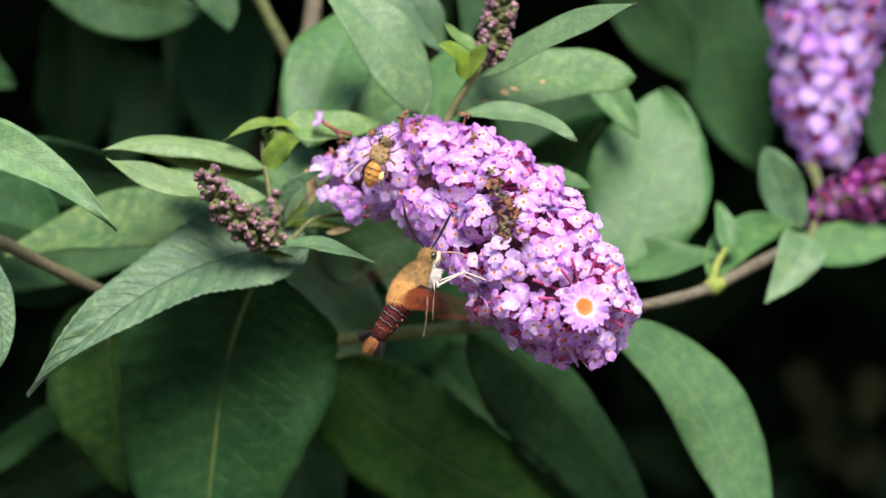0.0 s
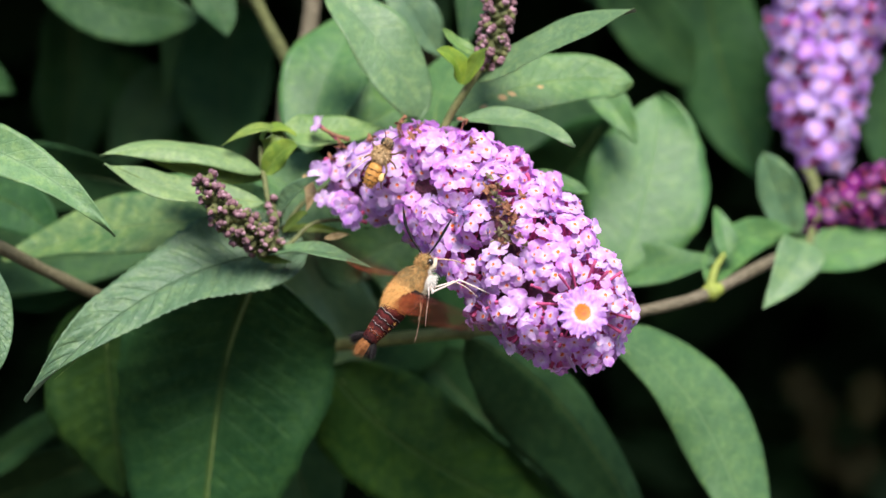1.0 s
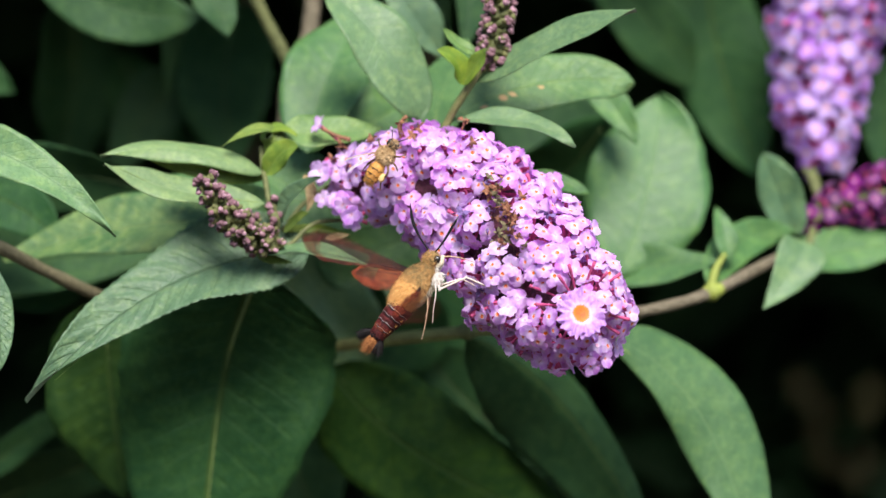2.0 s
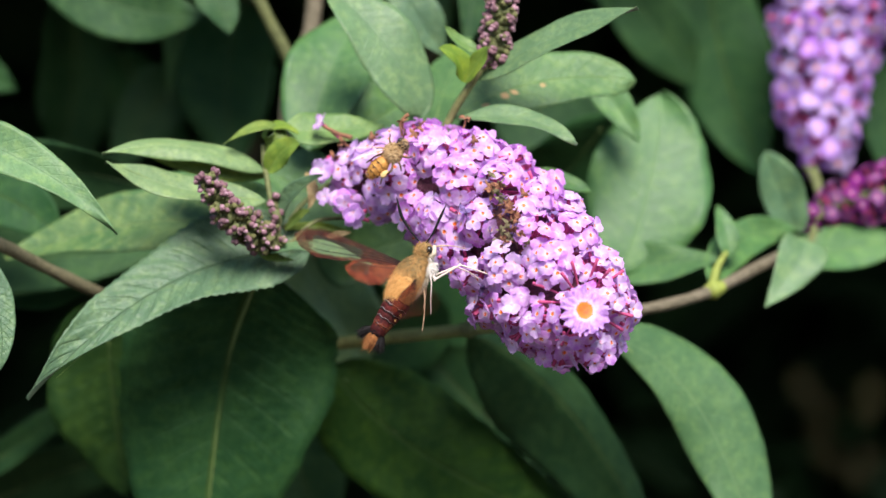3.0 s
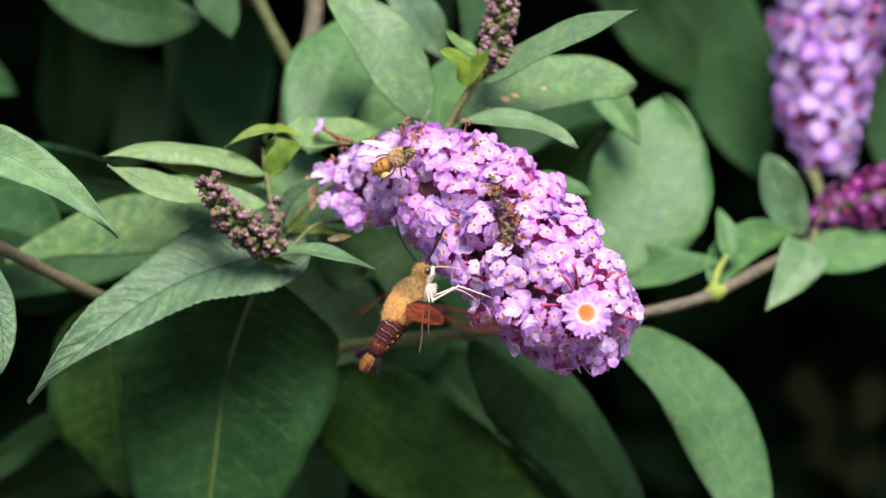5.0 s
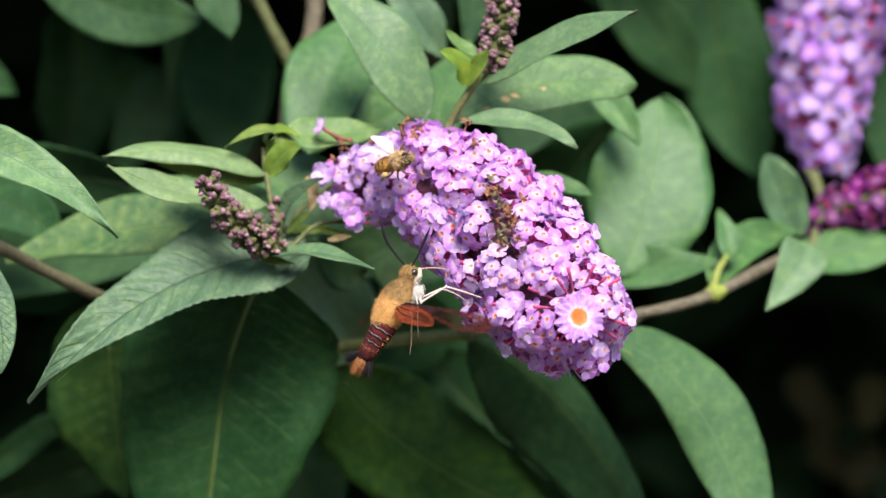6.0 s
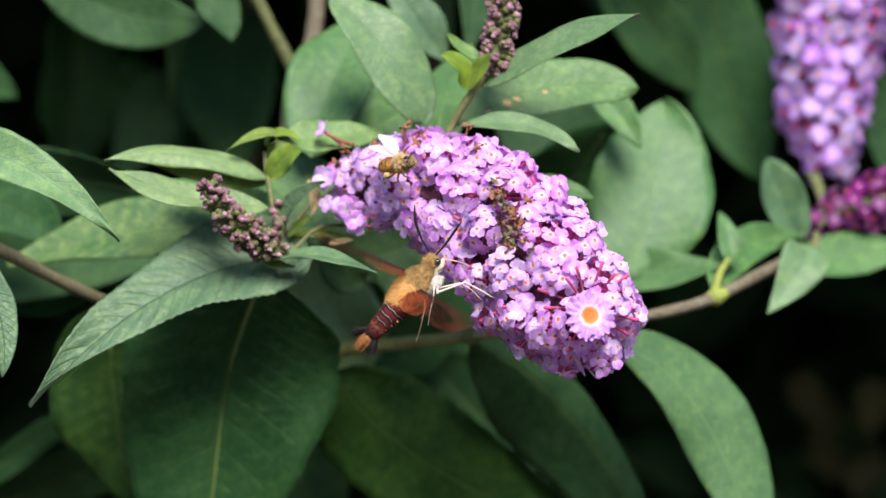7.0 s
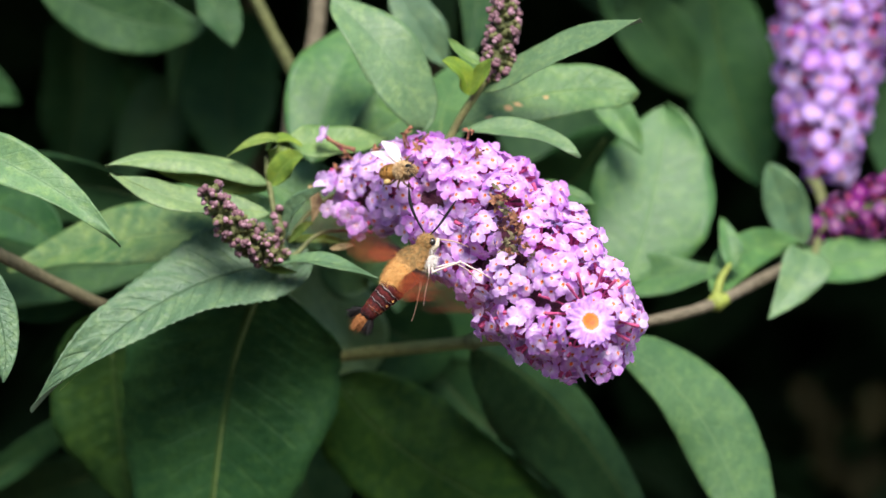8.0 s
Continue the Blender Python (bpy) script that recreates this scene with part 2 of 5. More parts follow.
def leaf_blade(bm, base, mid, tip, width, face, fold=0.2, droop=0.0, wave=0.055, teeth=0.035, peak=(0.62, 0.85), n=30, m=6, thick=0.00012, twist=0.0, seed=0, quilt=0.011, halves=(1.0, 1.0), ruffle=1.0):
    """A lance-shaped blade along base-mid-tip; face is the way that its upper side looks. Folded along the rib, quilted between the side veins."""
    rnd = random.Random(seed)
    ph, ph2 = rnd.uniform(0, 6), rnd.uniform(0, 6)
    uv = bm.loops.layers.uv.verify()
    c = 2 * Vector(mid) - 0.5 * (Vector(base) + Vector(tip))
    a, b = peak
    top = (a / (a + b)) ** a * (b / (a + b)) ** b
    upper, lower, places = [], [], {}
    length = (tip - base).length
    for i in range(n + 1):
        t = i / n
        p = (1 - t) ** 2 * base + 2 * t * (1 - t) * c + t * t * tip
        T = (2 * (1 - t) * (c - base) + 2 * t * (tip - c)).normalized()
        S = T.cross(face).normalized()
        N = S.cross(T)
        if twist:
            turn = Matrix.Rotation(radians(twist) * (t - 0.3), 3, T)
            S, N = turn @ S, turn @ N
        w = width / 2 * max(t ** a * (1 - t) ** b / top, 0.03)
        row, row2 = [], []
        for j in range(-m, m + 1):
            v = j / m
            bite = 1 + teeth * ((abs(t * 30 + 0.3 * rnd.random()) % 1.0) - 0.5) if abs(j) == m else 1
            bite *= 1 + ruffle * 0.075 * noise.noise(Vector((t * 4.5 + seed * 0.7, (v > 0) * 7.3, 0.5))) + 0.03 * noise.noise(Vector((t * 14 + seed, (v > 0) * 3.1, 2.5)))
            rise = fold * abs(v) * w - droop * v * v * w
            rise += quilt * width * math.sin(2 * math.pi * (t * 13 - abs(v) * 1.9) + 2.5 * noise.noise(p * 60)) * min(1, 3 * (1 - abs(v))) * min(1, abs(v) * 4) * min(1, 5 * (1 - t))
            rise += wave * width * v * v * math.sin(t * 11 + ph + (v > 0) * 2.1) + 0.02 * length * math.sin(t * 5 + ph2) * abs(v) * t
            q = p + S * (v * w * bite * halves[v > 0]) + N * (rise * halves[v > 0])
            x = bm.verts.new(q + N * thick)
            y = bm.verts.new(q - N * thick)
            places[x], places[y] = (t, v), (t, v)
            row.append(x), row2.append(y)
        upper.append(row), lower.append(row2)
    k = 2 * m

    def quad(*vs, slot=0):
        f = bm.faces.new(vs)
        f.material_index = slot
        for lo in f.loops:
            t, v = places[lo.vert]
            lo[uv].uv = (t, 0.5 + v / 2)

    for i in range(n):
        for j in range(k):
            quad(upper[i][j], upper[i][j + 1], upper[i + 1][j + 1], upper[i + 1][j])
            quad(lower[i][j], lower[i + 1][j], lower[i + 1][j + 1], lower[i][j + 1], slot=1)
        quad(upper[i][0], upper[i + 1][0], lower[i + 1][0], lower[i][0])
        quad(upper[i][k], lower[i][k], lower[i + 1][k], upper[i + 1][k])
    return bm


def leaf(parent, base, mid, tip, width, face, material=None, label="", rib=True, **shape):
    """A leaf of a shoot: the blade with its midrib under it. width in millimetres."""
    shape.setdefault("seed", len(bpy.data.objects))
    bm = leaf_blade(bmesh.new(), base, mid, tip, width / 1000, way(*face), **shape)
    blade = part("leaf", bm, [material or LEAF, UNDER], parent, label)
    if rib:
        r = min(0.00065, width * 0.000018)
        f = way(*face) * r * 0.55
        pts = [base.lerp(mid, 0.02) - f, (0.25 * base + c_of(base, mid, tip) * 0.5 + 0.25 * tip) - f, tip.lerp(mid, 0.2) - f]
        part("midrib", tube(bmesh.new(), pts, [r, r * 0.7, r * 0.2], 14, 6), RIB, blade)
    return blade


def c_of(base, mid, tip):
    return 2 * mid - 0.5 * (base + tip)


FRONT, DOWNISH = (0, -1, 0.15), (0, -1, -0.2)

# ---- ground and the bush's inside ----
bm = bmesh.new()
bmesh.ops.create_grid(bm, x_segments=120, y_segments=120, size=1)
for v in bm.verts:
    r = max(abs(v.co.x), abs(v.co.y))
    s = 3 * r if r < 0.6 else 1.8 + (r - 0.6) * 500
    v.co.x, v.co.y = (v.co.x / r * s, v.co.y / r * s) if r else (0, 0)
    v.co.z = 0.02 * noise.noise(Vector((v.co.x * 3, v.co.y * 3, 0)))
ground = tagged(new("ground", mesh_of("ground", bm, SOIL)), "bare dark brown soil under the bush", "ground", kind="structure")


def leaf_mass(name, count, box, label, seed, size=(60, 110), facing=(0, -0.5, 1), spread=0.9, keep=None, place=L):
    """Many leaves nobody could count, in one mesh."""
    rnd = random.Random(seed)
    verts, faces, uvs = [], [], []
    for _ in range(count):
        while True:
            x, y, z = (rnd.uniform(*box[i]) for i in range(3))
            if keep is None or keep(x, y, z):
                break
        p = place(x, y, z)
        ln = rnd.uniform(*size) / 1000
        d = way(rnd.uniform(-1, 1), rnd.uniform(-0.8, 0.5), rnd.uniform(-1.0, 0.3))
        f = way(facing[0] + rnd.uniform(-spread, spread), facing[1] + rnd.uniform(-spread, spread), facing[2] + rnd.uniform(-spread, spread))
        S = d.cross(f).normalized()
        N = S.cross(d)
        w = ln * rnd.uniform(0.17, 0.24)
        k0 = len(verts)
        for t, ww in ((0, 0.05), (0.2, 0.75), (0.45, 1.0), (0.75, 0.6), (1, 0.03)):
            q = p + d * (ln * t) - N * (ln * 0.25 * t * t)
            for v in (-1, 0, 1):
                verts.append(q + S * (v * w * ww) + N * (abs(v) * w * ww * 0.2))
                uvs.append((t, 0.5 + v / 2))
        for i in range(4):
            for j in range(2):
                a = k0 + i * 3 + j
                faces.append((a, a + 1, a + 4, a + 3))
    me = bpy.data.meshes.new(name)
    me.from_pydata(verts, [], faces)
    layer = me.uv_layers.new()
    for lo in me.loops:
        layer.data[lo.index].uv = uvs[lo.vertex_index]
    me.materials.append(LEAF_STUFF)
    me.shade_smooth()
    return tagged(new(name, me), label, "foliage", kind="stuff")


# the bush behind: a dense back; an unseen leaf roof over the hollow in front of it, sides and foot, added to keep it
# dark
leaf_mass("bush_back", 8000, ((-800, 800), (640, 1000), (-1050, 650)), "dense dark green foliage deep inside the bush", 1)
# roof stays out of view; it only blocks sky and sun
leaf_mass("bush_top", 5600, ((-650, 650), (130, 950), (150, 560)), "green leaf roof added above the view to shade the hollow", 2, keep=lambda x, y, z: z > 130 + y * 0.15 and (x < 120 or y > 215))
# side, flank and foot masses are unseen, added to wall light out
leaf_mass("bush_side", 900, ((-620, -300), (60, 600), (-500, 300)), "green foliage added out of view at the side to keep light out", 3)
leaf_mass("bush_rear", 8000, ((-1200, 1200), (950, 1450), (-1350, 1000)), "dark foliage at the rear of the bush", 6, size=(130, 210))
leaf_mass("bush_flank", 900, ((320, 640), (200, 600), (-600, 300)), "green foliage added out of view at the far side to keep light out", 4)
leaf_mass("bush_foot", 900, ((-500, 500), (330, 700), (-900, -230)), "foliage added out of view at the foot to keep light out", 5)

# ---- twigs and leafy shoots ----
stems = thing("bush_stems", pose(-0.02, 0.55, 0), "woody grey-brown stems of the butterfly bush rising from soil", "shrub")
for foot, knee, crown in (((-0.09, 0.52, -0.02), (-0.09, 0.44, 0.5), L(-65.9, 140, 4.4)), ((-0.02, 0.56, -0.02), (-0.05, 0.50, 0.6), L(-97.9, 92, -24.1)), ((-0.07, 0.55, -0.02), (-0.075, 0.45, 0.55), L(-61.7, 95, -40.4)),
                          ((0.0, 0.60, -0.02), (-0.02, 0.62, 0.7), L(-0.9, 260, 169.4)), ((-0.05, 0.60, -0.02), (-0.1, 0.62, 0.7), L(-83.2, 300, 174.1))):
    part("stem", tube(bmesh.new(), [Vector(foot), Vector(knee), Vector(knee).lerp(crown, 0.6) + Vector((0, 0.03, 0.02)), crown], [0.011, 0.008, 0.005, 0.002], 30, 8, knobs=0.15), BARK, stems)
shoot = thing("crossing_branch", pose(*L(9.1, 60, -27.0)), "thin green-brown branch crossing behind the large flower", "branch")
part("stem", tube(bmesh.new(), [L(-61.7, 95, -40.4), L(-36.9, 80, -32.5), L(7.1, 61, -27.1), L(42.7, 61, -23.5), L(66.4, 62, -20.6)], [0.0019, 0.0022, 0.0021, 0.0019], 30, 10, knobs=0.15), FRESH_STEM, shoot)
part("old_stem", tube(bmesh.new(), [L(63.4, 62, -21.0), L(78.5, 65, -18.2), L(94.7, 70, -13.3), L(121.3, 100, -1.4), L(151.4, 150, 8.7)], [0.0019, 0.0021, 0.0022, 0.0018], 30, 10, knobs=0.15), BARK, shoot)
part("node_joint", tube(bmesh.new(), [L(91.6, 69, -14.5), L(95.1, 70, -13.1), L(99.1, 71, -11.7)], [0.0018, 0.0036, 0.0018], 8, 10), LIME_STEM, shoot)
part("node_joint", tube(bmesh.new(), [L(6.1, 60, -27.2), L(9.1, 60, -26.8), L(12.0, 60, -26.4)], [0.0022, 0.0032, 0.0022], 8, 10), GREEN_TWIG, shoot)
part("petiole", tube(bmesh.new(), [L(94.7, 70, -12.7), L(96.4, 72, -5.8), L(100.1, 76, 0.2)], [0.0018, 0.0014, 0.001], 8, 8), LIME_STEM, shoot)
leaf(shoot, L(101.1, 76, -1.8), L(100.3, 78, 7.2), L(97.3, 84, 16.7), 8.5, (0.2, -1, 0.2), LEAF_SOFT)
leaf(shoot, L(95.2, 72, -11.8), L(106.7, 95, 4.3), L(129.5, 110, 8.0), 15, FRONT, LEAF)
leaf(shoot, L(50.9, 95, -5.5), L(73.7, 86, -4.6), L(99.5, 78, -1.4), 17, (0, -1, 0.5), LEAF_SOFT, peak=(0.6, 0.9))

left_twig = thing("left_twig", pose(*L(-146.4, 40, 0.2)), "brown twig among the leaves", "branch")
part("stem", tube(bmesh.new(), [L(-162.6, 30, 7.9), L(-149.8, 36, 1.7), L(-137.3, 45, -5.3), L(-119.2, 60, -14.6), L(-97.8, 90, -24.0)], [0.0024, 0.0023, 0.0019], 24, 10, knobs=0.15), PALE_BARK, left_twig)

fork = thing("forked_twig", pose(*L(-55.6, 120, 66.4)), "forked grey-brown twig in the bush", "branch")
part("stem", tube(bmesh.new(), [L(-46.5, 125, 104.0), L(-48.9, 122, 78.9), L(-55.6, 120, 64.3), L(-59.2, 130, 37.7), L(-65.9, 140, 4.4)], [0.003, 0.0033, 0.0028, 0.002], 24, 10, knobs=0.1), BARK, fork)
part("side_twig", tube(bmesh.new(), [L(-72.6, 110, 102.8), L(-63.6, 115, 84.6), L(-54.6, 120, 67.4)], [0.0021, 0.0022, 0.0024], 14, 10, knobs=0.1), GREEN_TWIG, fork)

# shoot at the near side, with the large pointed leaf
near = thing("leafy_shoot", pose(*L(-56.2, 20, 2.1)), "leafy butterfly bush shoot with long pointed green leaves", "leafy shoot", "shoots of the bush")
part("stem", tube(bmesh.new(), [L(-27.7, 30, 11.8), L(-43.0, 25, 10.7), L(-54.3, 20, 3.1), L(-60.4, 28, 27.1), L(-61.5, 30, 36.8)], [0.0006, 0.0008, 0.0010, 0.0009], 24, 8, knobs=0.1), GREEN_TWIG, near)
leaf(near, L(-45.4, 28, 0.0), L(-93.3, 18, -11.3), L(-137.5, -4, -49.3), 25, (-0.15, -0.85, 0.5), LEAF_BLUE, "large pointed blue-green leaf with toothed edge", fold=0.22, n=60, m=10, quilt=0.02, teeth=0.09, peak=(0.48, 1.25), halves=(1.14, 1.40), wave=0.06, ruffle=1.7)
leaf(near, L(-59.8, 16, 0.2), L(-42.5, 12, 0.9), L(-23.0, 6, -4.2), 9, (0, -0.5, 1), LEAF_BLUE)
leaf(near, L(-60.8, 28, 27.5), L(-87.8, 22, 35.8), L(-115.0, 16, 32.6), 11, (0, -0.9, 0.9), LEAF_LIGHT, fold=0.1, droop=0.3)
leaf(near, L(-60.5, 31, 26.0), L(-78.6, 27, 28.6), L(-98.4, 22, 31.6), 7, (0, -1, -0.1), LEAF_YOUNG, fold=0.1)
leaf(near, L(-60.2, 25, 17.5), L(-90.3, 17, 21.9), L(-113.0, 11, 30.7), 13, (0, -0.85, 0.8), LEAF_LIGHT, fold=0.15, wave=0.08, teeth=0.1)
leaf(near, L(-54.4, 24, 10.7), L(-50.4, 20, 19.3), L(-40.3, 14, 25.9), 7, (-0.6, -0.6, 0.3), LEAF_BLUE, fold=0.7)
leaf(near, L(-60.0, 28, 27.1), L(-54.4, 24, 34.3), L(-48.5, 20, 36.5), 9, (0.2, -1, 0.4), LEAF_YOUNG)
leaf(near, L(-60.4, 28, 27.1), L(-58.4, 26, 42.4), L(-74.4, 22, 36.6), 8, (0, -0.5, 1), LEAF_YOUNG)
leaf(near, L(-61.5, 30, 38.7), L(-56.5, 28, 42.9), L(-49.1, 24, 40.1), 6, (0, -0.6, 1), LEAF_YOUNG)
leaf(near, L(-54.7, 30, 41.6), L(-39.4, 34, 41.7), L(-20.2, 40, 43.9), 14, (0, -1, 0.7), LEAF_FRESH)
leaf(near, L(-56.7, 32, 11.8), L(-70.7, 40, 18.6), L(-98.7, 50, 27.6), 15, FRONT, LEAF)
leaf(near, L(-59.0, 40, 9.9), L(-105.4, 60, 10.1), L(-153.9, 70, -2.8), 26, (0, -0.9, 0.6), LEAF_PATCHY)
leaf(near, L(-64.6, 74, 30.1), L(-47.5, 68, 21.1), L(-24.5, 64, 10.1), 30, (0, -1, 0.5), LEAF)
leaf(near, L(-54.7, 30, 7.9), L(-43.2, 30, 8.9), L(-30.6, 28, 6.3), 3, FRONT, LEAF_YOUNG, rib=False)
leaf(near, L(-39.6, 26, 5.4), L(-35.3, 24, 6.1), L(-31.0, 22, 6.7), 2.4, (0, -1, 0.3), BRACT, "small dry cream bract", rib=False)
leaf(near, L(-53.6, 26, 7.5), L(-48.7, 24, 12.7), L(-45.2, 22, 14.0), 3, (0, -1, 0.3), LEAF_YOUNG, rib=False)
leaf(near, L(-54.4, 24, 5.6), L(-60.0, 20, 0.2), L(-50.3, 16, -2.7), 5, (0, -1, 0.3), LEAF_YOUNG, rib=False)
leaf(near, L(-46.9, 28, 27.1), L(-44.5, 26, 21.3), L(-45.8, 24, 14.6), 4, (0.3, -1, 0.3), BRACT, rib=False)
leaf(near, L(-29.3, 100, -7.9), L(-25.1, 95, 0.2), L(1.2, 95, 9.3), 40, (0, -1, 0.2), LEAF)

edge = thing("edge_shoot", pose(*L(-158.6, 0, 26.5)), "leafy shoot with pointed grey-green leaves", "leafy shoot", "shoots of the bush")
leaf(edge, L(-178.9, 10, 43.4), L(-138.3, 0, 29.5), L(-107.7, -6, 6.2), 17, (-0.1, -0.9, 0.5), LEAF_PALE, fold=0.25, n=40, peak=(0.62, 1.25))
# the leaves behind take darkened greens in place of the bush's shade
leaf(edge, L(-182.6, 90, 22.4), L(-155.8, 85, 19.3), L(-135.1, 80, 3.2), 24, (0, -1, 0.3), LEAF_SHADE_TONE)
leaf(edge, L(-190.3, 115, 22.9), L(-138.1, 108, 28.9), L(-90.4, 100, 19.5), 30, (0, -1, -0.7), LEAF_SHADE_TONE)
leaf(edge, L(-191.0, 120, 0.2), L(-148.8, 112, -1.8), L(-98.9, 105, 2.2), 30, (0, -1, 0.2), LEAF_HALF_SHADE)
leaf(edge, L(-175.8, 130, -6.0), L(-148.2, 125, -12.2), L(-122.8, 120, -6.0), 22, (0, -1, 0.4), LEAF_SHADE_TONE)
leaf(edge, L(-161.8, 10, 4.0), L(-149.3, 4, -16.8), L(-147.3, 0, -39.3), 12, (0.3, -1, 0.1), LEAF_BLUE)

# shoot behind, above the large flower
top = thing("top_shoot", pose(*L(3.1, 25, 45.3)), "leafy shoot carrying a bud spike, broad green leaves", "leafy shoot", "shoots of the bush")
part("stem", tube(bmesh.new(), [L(-2.7, 30, 34.9), L(3.1, 25, 47.2), L(9.7, 20, 57.5), L(14.9, 20, 65.2)], [0.0013, 0.0014, 0.0012], 16, 8, knobs=0.1), FRESH_STEM, top)
leaf(top, L(11.7, 22, 58.6), L(37.2, 12, 72.3), L(65.1, 2, 80.9), 14, (-0.2, -0.8, 0.75), LEAF_PALE, fold=0.15)
leaf(top, L(2.1, 28, 45.4), L(32.4, 45, 58.7), L(67.2, 55, 59.9), 22, (0.1, -1, 0.5), LEAF_SPOT, "broad green leaf with orange blemishes", fold=0.1, peak=(0.7, 0.62))
leaf(top, L(5.0, 20, 45.1), L(27.8, 14, 44.7), L(45.0, 8, 36.5), 10, (0.1, -0.7, 0.8), LEAF_PALE)
leaf(top, L(7.2, 18, 57.4), L(4.6, 14, 65.2), L(-1.7, 10, 68.4), 8, (0.2, -0.9, 0.6), LEAF_YOUNG, fold=0.3)
leaf(top, L(7.2, 18, 57.4), L(11.8, 14, 63.9), L(14.8, 10, 69.2), 7, (-0.5, -0.9, 0.4), LEAF_YOUNG, fold=0.3)
leaf(top, L(12.6, 22, 68.1), L(5.9, 22, 71.4), L(0.0, 20, 76.6), 5, (0.2, -0.8, 0.6), LEAF_FRESH)
leaf(top, L(-39.6, 40, 91.5), L(-19.1, 35, 69.8), L(-7.6, 38, 46.3), 24, (0.35, -1, 0.45), LEAF_PALE, fold=0.12, peak=(0.6, 0.55))
leaf(top, L(-47.2, 60, 35.7), L(-40.6, 72, 62.0), L(-29.1, 90, 85.1), 30, (-0.1, -1, 0.3), LEAF_SOFT, peak=(0.6, 0.6))
leaf(top, L(-2.7, 50, 39.3), L(-0.8, 70, 53.9), L(9.4, 100, 77.6), 20, FRONT, LEAF)
leaf(top, L(-32.6, 70, 40.0), L(-18.8, 80, 50.3), L(1.2, 90, 58.8), 26, FRONT, LEAF)
leaf(top, L(-19.0, 90, 101.2), L(-8.9, 90, 85.1), L(0.2, 95, 71.2), 16, (0.2, -1, 0.2), LEAF_BLUE)
leaf(top, L(51.7, 90, 62.8), L(61.6, 85, 52.5), L(69.4, 80, 39.3), 12, FRONT, LEAF)

right = thing("broad_leaf_shoot", pose(*L(73.9, 90, -11.9)), "shoot with broad soft green leaves", "leafy shoot", "shoots of the bush")
leaf(right, L(63.2, 85, -7.4), L(74.2, 95, 24.9), L(79.0, 110, 57.2), 45, (0.05, -1, 0.25), LEAF_SOFT, "broad pale green leaf", fold=0.08, quilt=0.003, ruffle=0.5, teeth=0.02, peak=(0.68, 0.74), n=40)
leaf(right, L(57.6, 50, -28.8), L(88.4, 60, -52.7), L(109.3, 60, -105.4), 31, (0.2, -0.95, 0.4), LEAF_SOFT, "drooping green leaf with a pale sheen", quilt=0.004, fold=0.06, droop=0.15, peak=(0.72, 0.55), n=40, halves=(1.14, 0.76), ruffle=0.4, teeth=0.015)
leaf(right, L(28.4, 45, 27.3), L(40.9, 45, 24.8), L(51.0, 45, 20.9), 7, (0, -1, 0.5), LEAF)
part("stem", tube(bmesh.new(), [L(43.3, 80, -23.9), L(54.2, 55, -28.3), L(71.6, 84, -20.9)], [0.0012, 0.0012, 0.0012], 12, 8), GREEN_TWIG, right)

far = thing("far_shoot", pose(*L(135.6, 120, 6.4)), "shoot with small green leaves below the violet flowers", "leafy shoot", "shoots of the bush")
part("stem", tube(bmesh.new(), [L(132.5, 110, 0.2), L(135.4, 118, 8.5), L(138.7, 130, 23.1), L(137.7, 140, 31.7)], [0.0014, 0.0014, 0.0012], 14, 8), GREEN_TWIG, far)
leaf(far, L(129.0, 112, 6.8), L(123.1, 108, 20.7), L(116.0, 104, 36.6), 17, (0.1, -1, 0.2), LEAF_BLUE, peak=(0.6, 0.6))
leaf(far, L(129.3, 88, 4.6), L(125.1, 80, -4.2), L(113.6, 72, -19.1), 18, (0.1, -1, 0.2), LEAF_PALE, peak=(0.4, 0.9))
leaf(far, L(124.8, 115, 0.2), L(148.0, 120, 1.2), L(178.3, 130, 8.5), 18, (0, -1, 0.5), LEAF)

# large leaves under the flower, their shade put into darker greens
low = thing("low_shoot", pose(*L(-64.4, 70, -7.8)), "low shoot with very large leaves, green darkened for shade", "leafy shoot", "shoots of the bush")
leaf(low, L(-62.6, 54, -3.7), L(-76.1, 66, -41.4), L(-85.6, 74, -113.5), 74, (0.1, -1, -0.15), LEAF_SHADE_TONE, "very large green leaf darkened for shade, with yellowish midrib", fold=0.1, peak=(0.4, 0.5), n=40, m=8)
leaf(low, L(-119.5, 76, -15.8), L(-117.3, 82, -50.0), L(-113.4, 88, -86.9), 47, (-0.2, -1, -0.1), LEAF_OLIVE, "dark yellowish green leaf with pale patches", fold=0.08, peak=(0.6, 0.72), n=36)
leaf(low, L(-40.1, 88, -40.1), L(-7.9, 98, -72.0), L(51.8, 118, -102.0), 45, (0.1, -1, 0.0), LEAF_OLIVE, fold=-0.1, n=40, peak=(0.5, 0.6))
leaf(low, L(9.2, 78, -28.8), L(43.7, 92, -54.8), L(78.6, 118, -110.2), 34, (0.3, -1, -0.15), LEAF_SHADE_TONE, rib=False, fold=-0.5, n=40, halves=(0.62, 1.3), peak=(0.6, 0.7))
leaf(low, L(-178.4, 150, -86.5), L(-155.0, 148, -69.0), L(-130.3, 144, -52.4), 12, (-0.3, -1, -0.55), LEAF_SHADE_TONE)
leaf(low, L(-187.5, 170, -102.8), L(-155.3, 170, -87.8), L(-118.5, 166, -74.7), 36, (0, -1, -0.8), LEAF_SHADE_TONE)
# paler green here makes up for light that doesn't reach this leaf
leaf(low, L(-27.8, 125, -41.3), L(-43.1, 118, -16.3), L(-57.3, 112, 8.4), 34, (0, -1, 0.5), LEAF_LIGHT)
